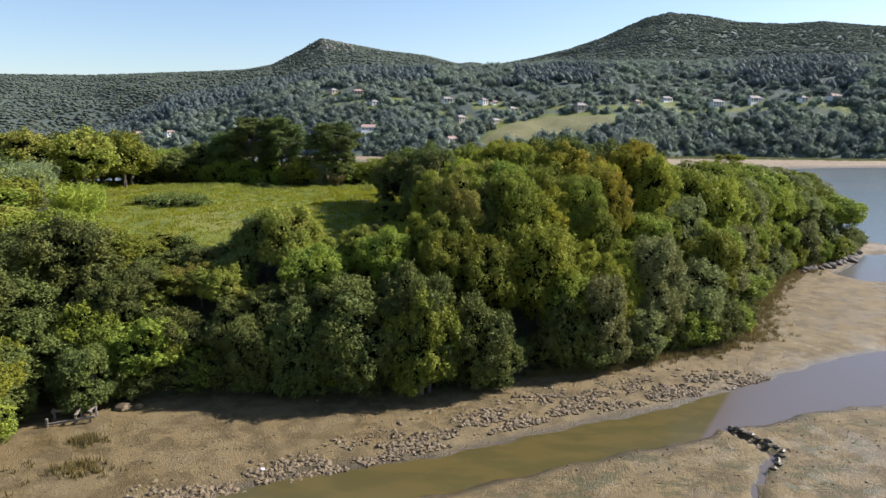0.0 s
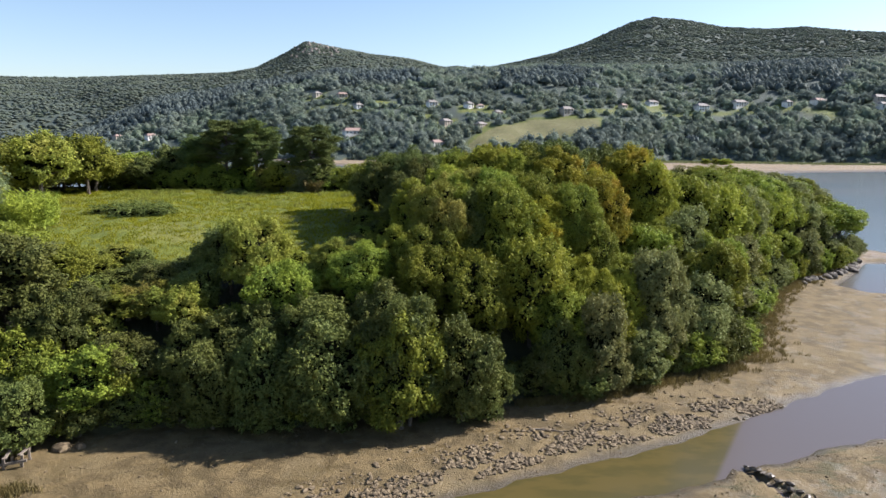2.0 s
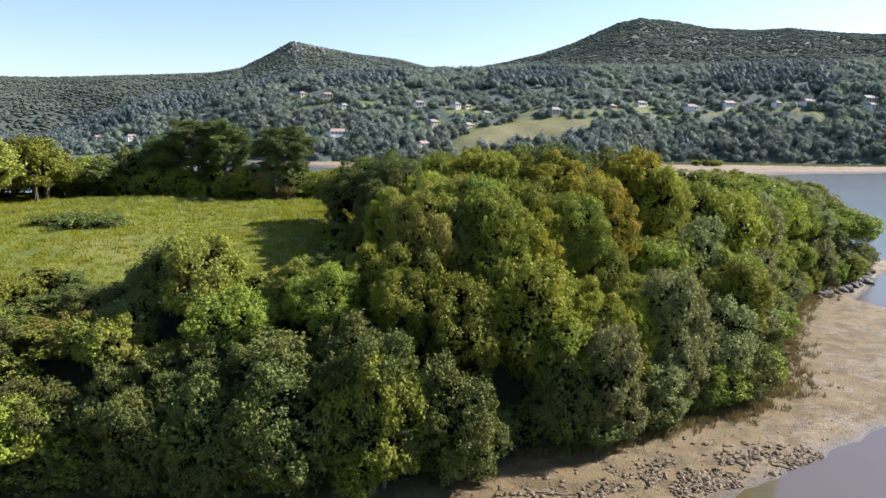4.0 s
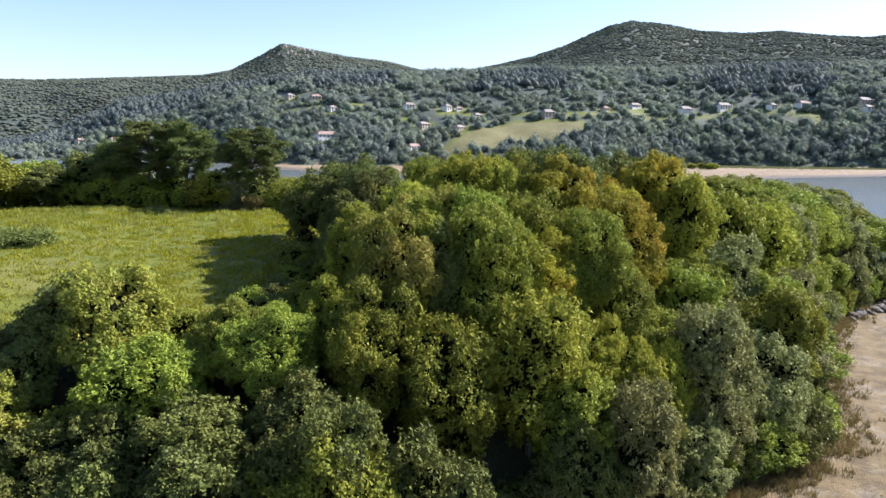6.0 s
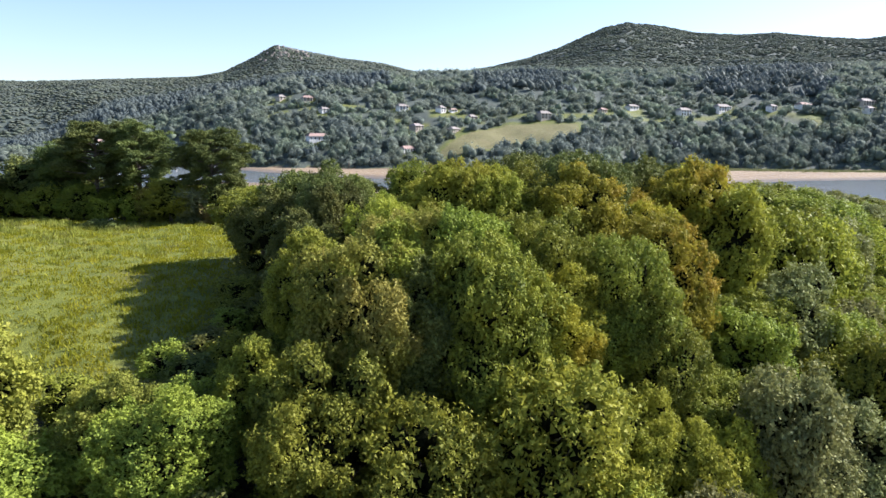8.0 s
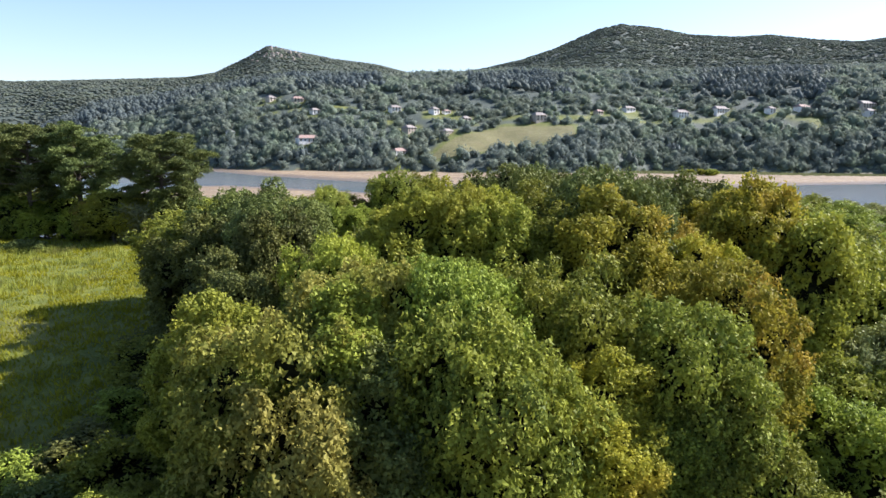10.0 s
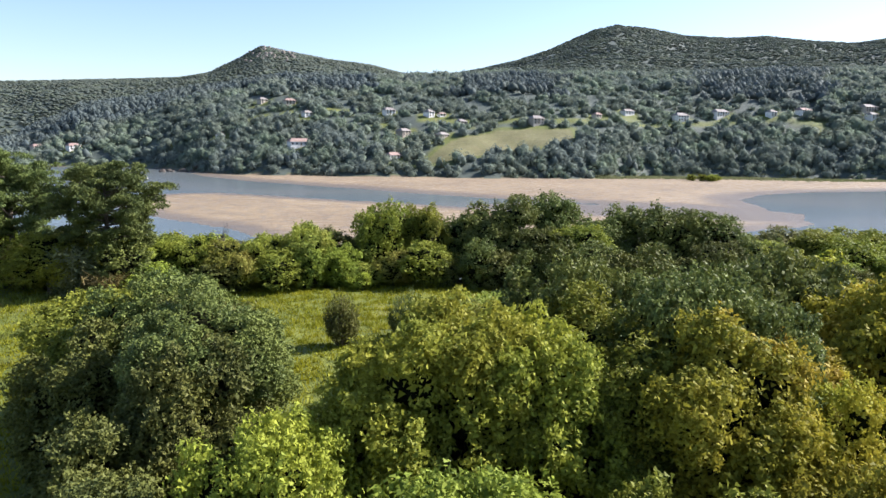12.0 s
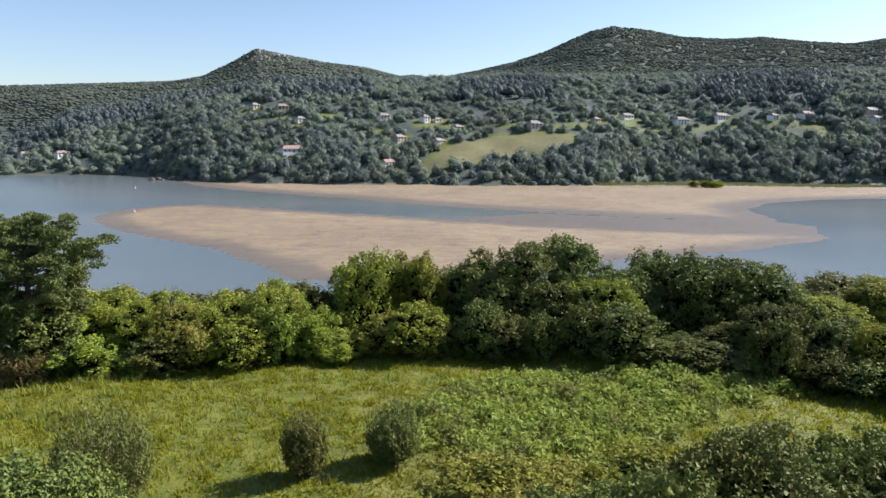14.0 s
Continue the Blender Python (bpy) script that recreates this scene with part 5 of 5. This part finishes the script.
def boulder(x, y, size, seed, mat=ROCK, label="dark angular shore rock at the foot of the point", lift=0.1):
    rng = np.random.default_rng(seed)
    bm = bmesh.new()
    bmesh.ops.create_icosphere(bm, subdivisions=2, radius=1)
    for v in bm.verts:
        v.co = v.co * (1 + 0.3 * noise.noise(v.co * 1.7 + Vector((seed, 0, 0))) + rng.uniform(-0.07, 0.07))
        v.co.z *= 0.62
    thing = part("rock", bm, mat, None)
    thing.matrix_basis = Matrix.LocRotScale((x, y, ground_at(x, y) + size * lift), Euler((rng.uniform(-0.3, 0.3), rng.uniform(-0.3, 0.3), rng.uniform(0, 6.28))), (size, size * 0.8, size))
    return tagged(thing, label, "rock", "shore rocks")


for i in range(44):
    u = i / 43
    x = 57 + 18 * u + rng_place.uniform(-0.8, 0.8)
    y = np.interp(x, [56, 63, 72, 78], [108.2, 113.0, 121.0, 129.5]) + rng_place.uniform(-1.6, 0.4)
    boulder(x, y, rng_place.uniform(0.35, 1.15), 90 + i)
boulder(-26.6, 51.0, 0.75, 140, STONE, "pale weathered rock at the foot of the bank")
boulder(-25.4, 51.3, 0.45, 141, STONE, "pale weathered rock at the foot of the bank")
boulder(-12.2, 41.2, 0.22, 142, WHITEWASH, "small white stone on the mud")
for i in range(9):
    boulder(-168 + i * 3.4, 566 + rng_place.uniform(-4, 3), rng_place.uniform(1.2, 3.2), 150 + i, ROCK, "rock of a small reef off the far shore", 0.3)


def salt_grass():
    rng = np.random.default_rng(23)
    spots = []
    for (ax, ay), (bx, by) in zip(COAST[11:20], COAST[12:21]):
        n = int(math.hypot(bx - ax, by - ay) * 30)
        u = rng.uniform(0, 1, n)
        off = np.abs(rng.normal(0, 1.0, n)) * np.interp(ax, [8, 19, 31, 45], [0.5, 0.8, 1.9, 1.3])
        way = Vector((bx - ax, by - ay)).normalized()
        spots += [(ax + k * (bx - ax) + way.y * o - 0.5, ay + k * (by - ay) - way.x * o + 0.4, 0) for k, o in zip(u, off)]
    for cx, cy, w in ((-32, 39.5, 1.6), (-30, 36.5, 1.3), (-24.5, 40.8, 1.0), (-26.5, 45.0, 0.5)):
        spots += [(cx + rng.normal(0, w), cy + rng.normal(0, w * 0.6), 0) for _ in range(60)]
    s = np.array(spots)
    s[:, 2] = land(s[:, 0], s[:, 1])[0] - 0.03
    tufts("salt_grass", s[s[:, 2] > 0.1], SEDGE, "brown salt-marsh grass along the foot of the bank", 14, 0.55, 0.16, 0.035)


salt_grass()


def old_landing():
    """The remains of a small timber landing on the mud."""
    thing = new("timber_frame")
    z = ground_at(-29.5, 48.3)
    thing.matrix_basis = pose(-29.4, 48.4, z, 0, 0, 14)
    tagged(thing, "broken weathered timber frame lying on the mud", "timber frame")
    for x, y, h, tilt in ((-1.6, -0.7, 0.7, 4), (-1.5, 0.8, 0.9, -5), (0.4, -0.6, 0.9, 8), (0.5, 0.7, 1.1, 3), (1.5, -0.5, 1.0, 12), (1.6, 0.7, 1.2, -6)):
        part("post", box(bmesh.new(), 0.17, 0.17, h + 0.4, pose(x, y, h / 2 - 0.2, tilt, tilt * 0.6, 7), 0.02), TIMBER, thing)
    part("beam", box(bmesh.new(), 3.4, 0.14, 0.2, pose(0, 0.78, 0.75, 0, -3, 1), 0.02), TIMBER, thing)
    part("beam", box(bmesh.new(), 3.6, 0.14, 0.18, pose(0.1, -0.62, 0.35, 0, -7, -2), 0.02), TIMBER, thing)
    part("plank", box(bmesh.new(), 0.22, 1.6, 0.06, pose(0.5, 0.1, 0.86, 4, 0, 3), 0.01), TIMBER, thing)
    part("plank", box(bmesh.new(), 0.22, 1.5, 0.06, pose(1.5, 0.1, 0.9, -6, 0, -6), 0.01), TIMBER, thing)


old_landing()
for x, y, turn, long in ((-33, 36.6, 30, 2.2), (-28.8, 35.6, -20, 1.6), (9.5, 54.5, -12, 2.4)):
    bm = bmesh.new()
    tube(bm, [(-long / 2, 0, 0), (0, 0.08, 0.03), (long / 2, 0, 0)], [0.07, 0.06, 0.03], 6)
    log = part("driftwood", bm, TIMBER, None)
    log.matrix_basis = pose(x, y, ground_at(x, y) + 0.05, 0, 0, turn)
    tagged(log, "grey driftwood branch stranded on the mud", "driftwood", "driftwood")

# ---- clods of dark mud along the cut bank of the creek ----
rng_clod = np.random.default_rng(71)
for i in range(17):
    u = i / 16
    bx = np.interp(u, [0, 0.35, 0.7, 1.0], [22.7, 23.6, 24.7, 22.9]) + rng_clod.normal(0, 0.12)
    by = np.interp(u, [0, 0.35, 0.7, 1.0], [49.0, 47.5, 44.7, 42.2]) + rng_clod.normal(0, 0.12)
    bm = bmesh.new()
    bmesh.ops.create_icosphere(bm, subdivisions=1, radius=1)
    for p in bm.verts:
        p.co = Vector((p.co.x * 0.34, p.co.y * 0.24, p.co.z * 0.17)) * rng_clod.uniform(0.7, 1.3)
    clod = part("mud_clod", bm, MUD, None)
    clod.matrix_basis = pose(bx, by, ground_at(bx, by) + 0.06, 0, 0, rng_clod.uniform(0, 360))
    tagged(clod, "dark wet mud clod on the creek's cut bank", "mud", "mud clods")

# ---- out on the estuary ----
for x, y in ((-151, 487), (-101, 352)):
    bm = bmesh.new()
    bmesh.ops.create_uvsphere(bm, u_segments=10, v_segments=7, radius=0.42)
    bmesh.ops.create_cone(bm, segments=8, radius1=0.12, radius2=0.08, depth=1.2, cap_ends=True, matrix=Matrix.Translation((0, 0, 0.9)))
    b = part("buoy", bm, BUOYRED, None)
    b.matrix_basis = pose(x, y, 0.15)
    tagged(b, "small pale mooring buoy floating on the water", "buoy", "buoys")
bm = bmesh.new()
tube(bm, [(0, 0, -0.5), (0, 0, 3.2), (0.05, 0, 5.5)], [0.22, 0.2, 0.16], 8)
post = part("marker_post", bm, TIMBER, None)
post.matrix_basis = pose(-42, 502, ground_at(-42, 502))
tagged(post, "dark wooden marker post on the far sand", "post")


def dune_plants():
    rng = np.random.default_rng(24)
    for i in range(7):
        x, y = 190 + rng.normal(0, 6), 480 + rng.normal(0, 2.5)
        plant_tree(x, y, ground_at(x, y) + rng.uniform(2.5, 4.5), rng.uniform(2.5, 4.0), LIME, "green bush growing on the far sand", "bush", "bush", "dune bushes")
    u = rng.uniform(0, 1, 5200)
    x = 128 + 190 * u
    y = np.interp(x, [128, 167, 219, 260, 318], [503, 515, 512, 498, 486]) + rng.normal(0, 7, len(x)) * np.interp(x, [128, 180, 260, 318], [0.4, 1.2, 1.0, 0.3])
    s = np.stack([x, y, land(x, y)[0] - 0.05], 1)
    tufts("dune_grass", s[s[:, 2] > 0.15], REED, "pale dune grass on the far sand", 5, 0.9, 0.9, 0.35)


dune_plants()
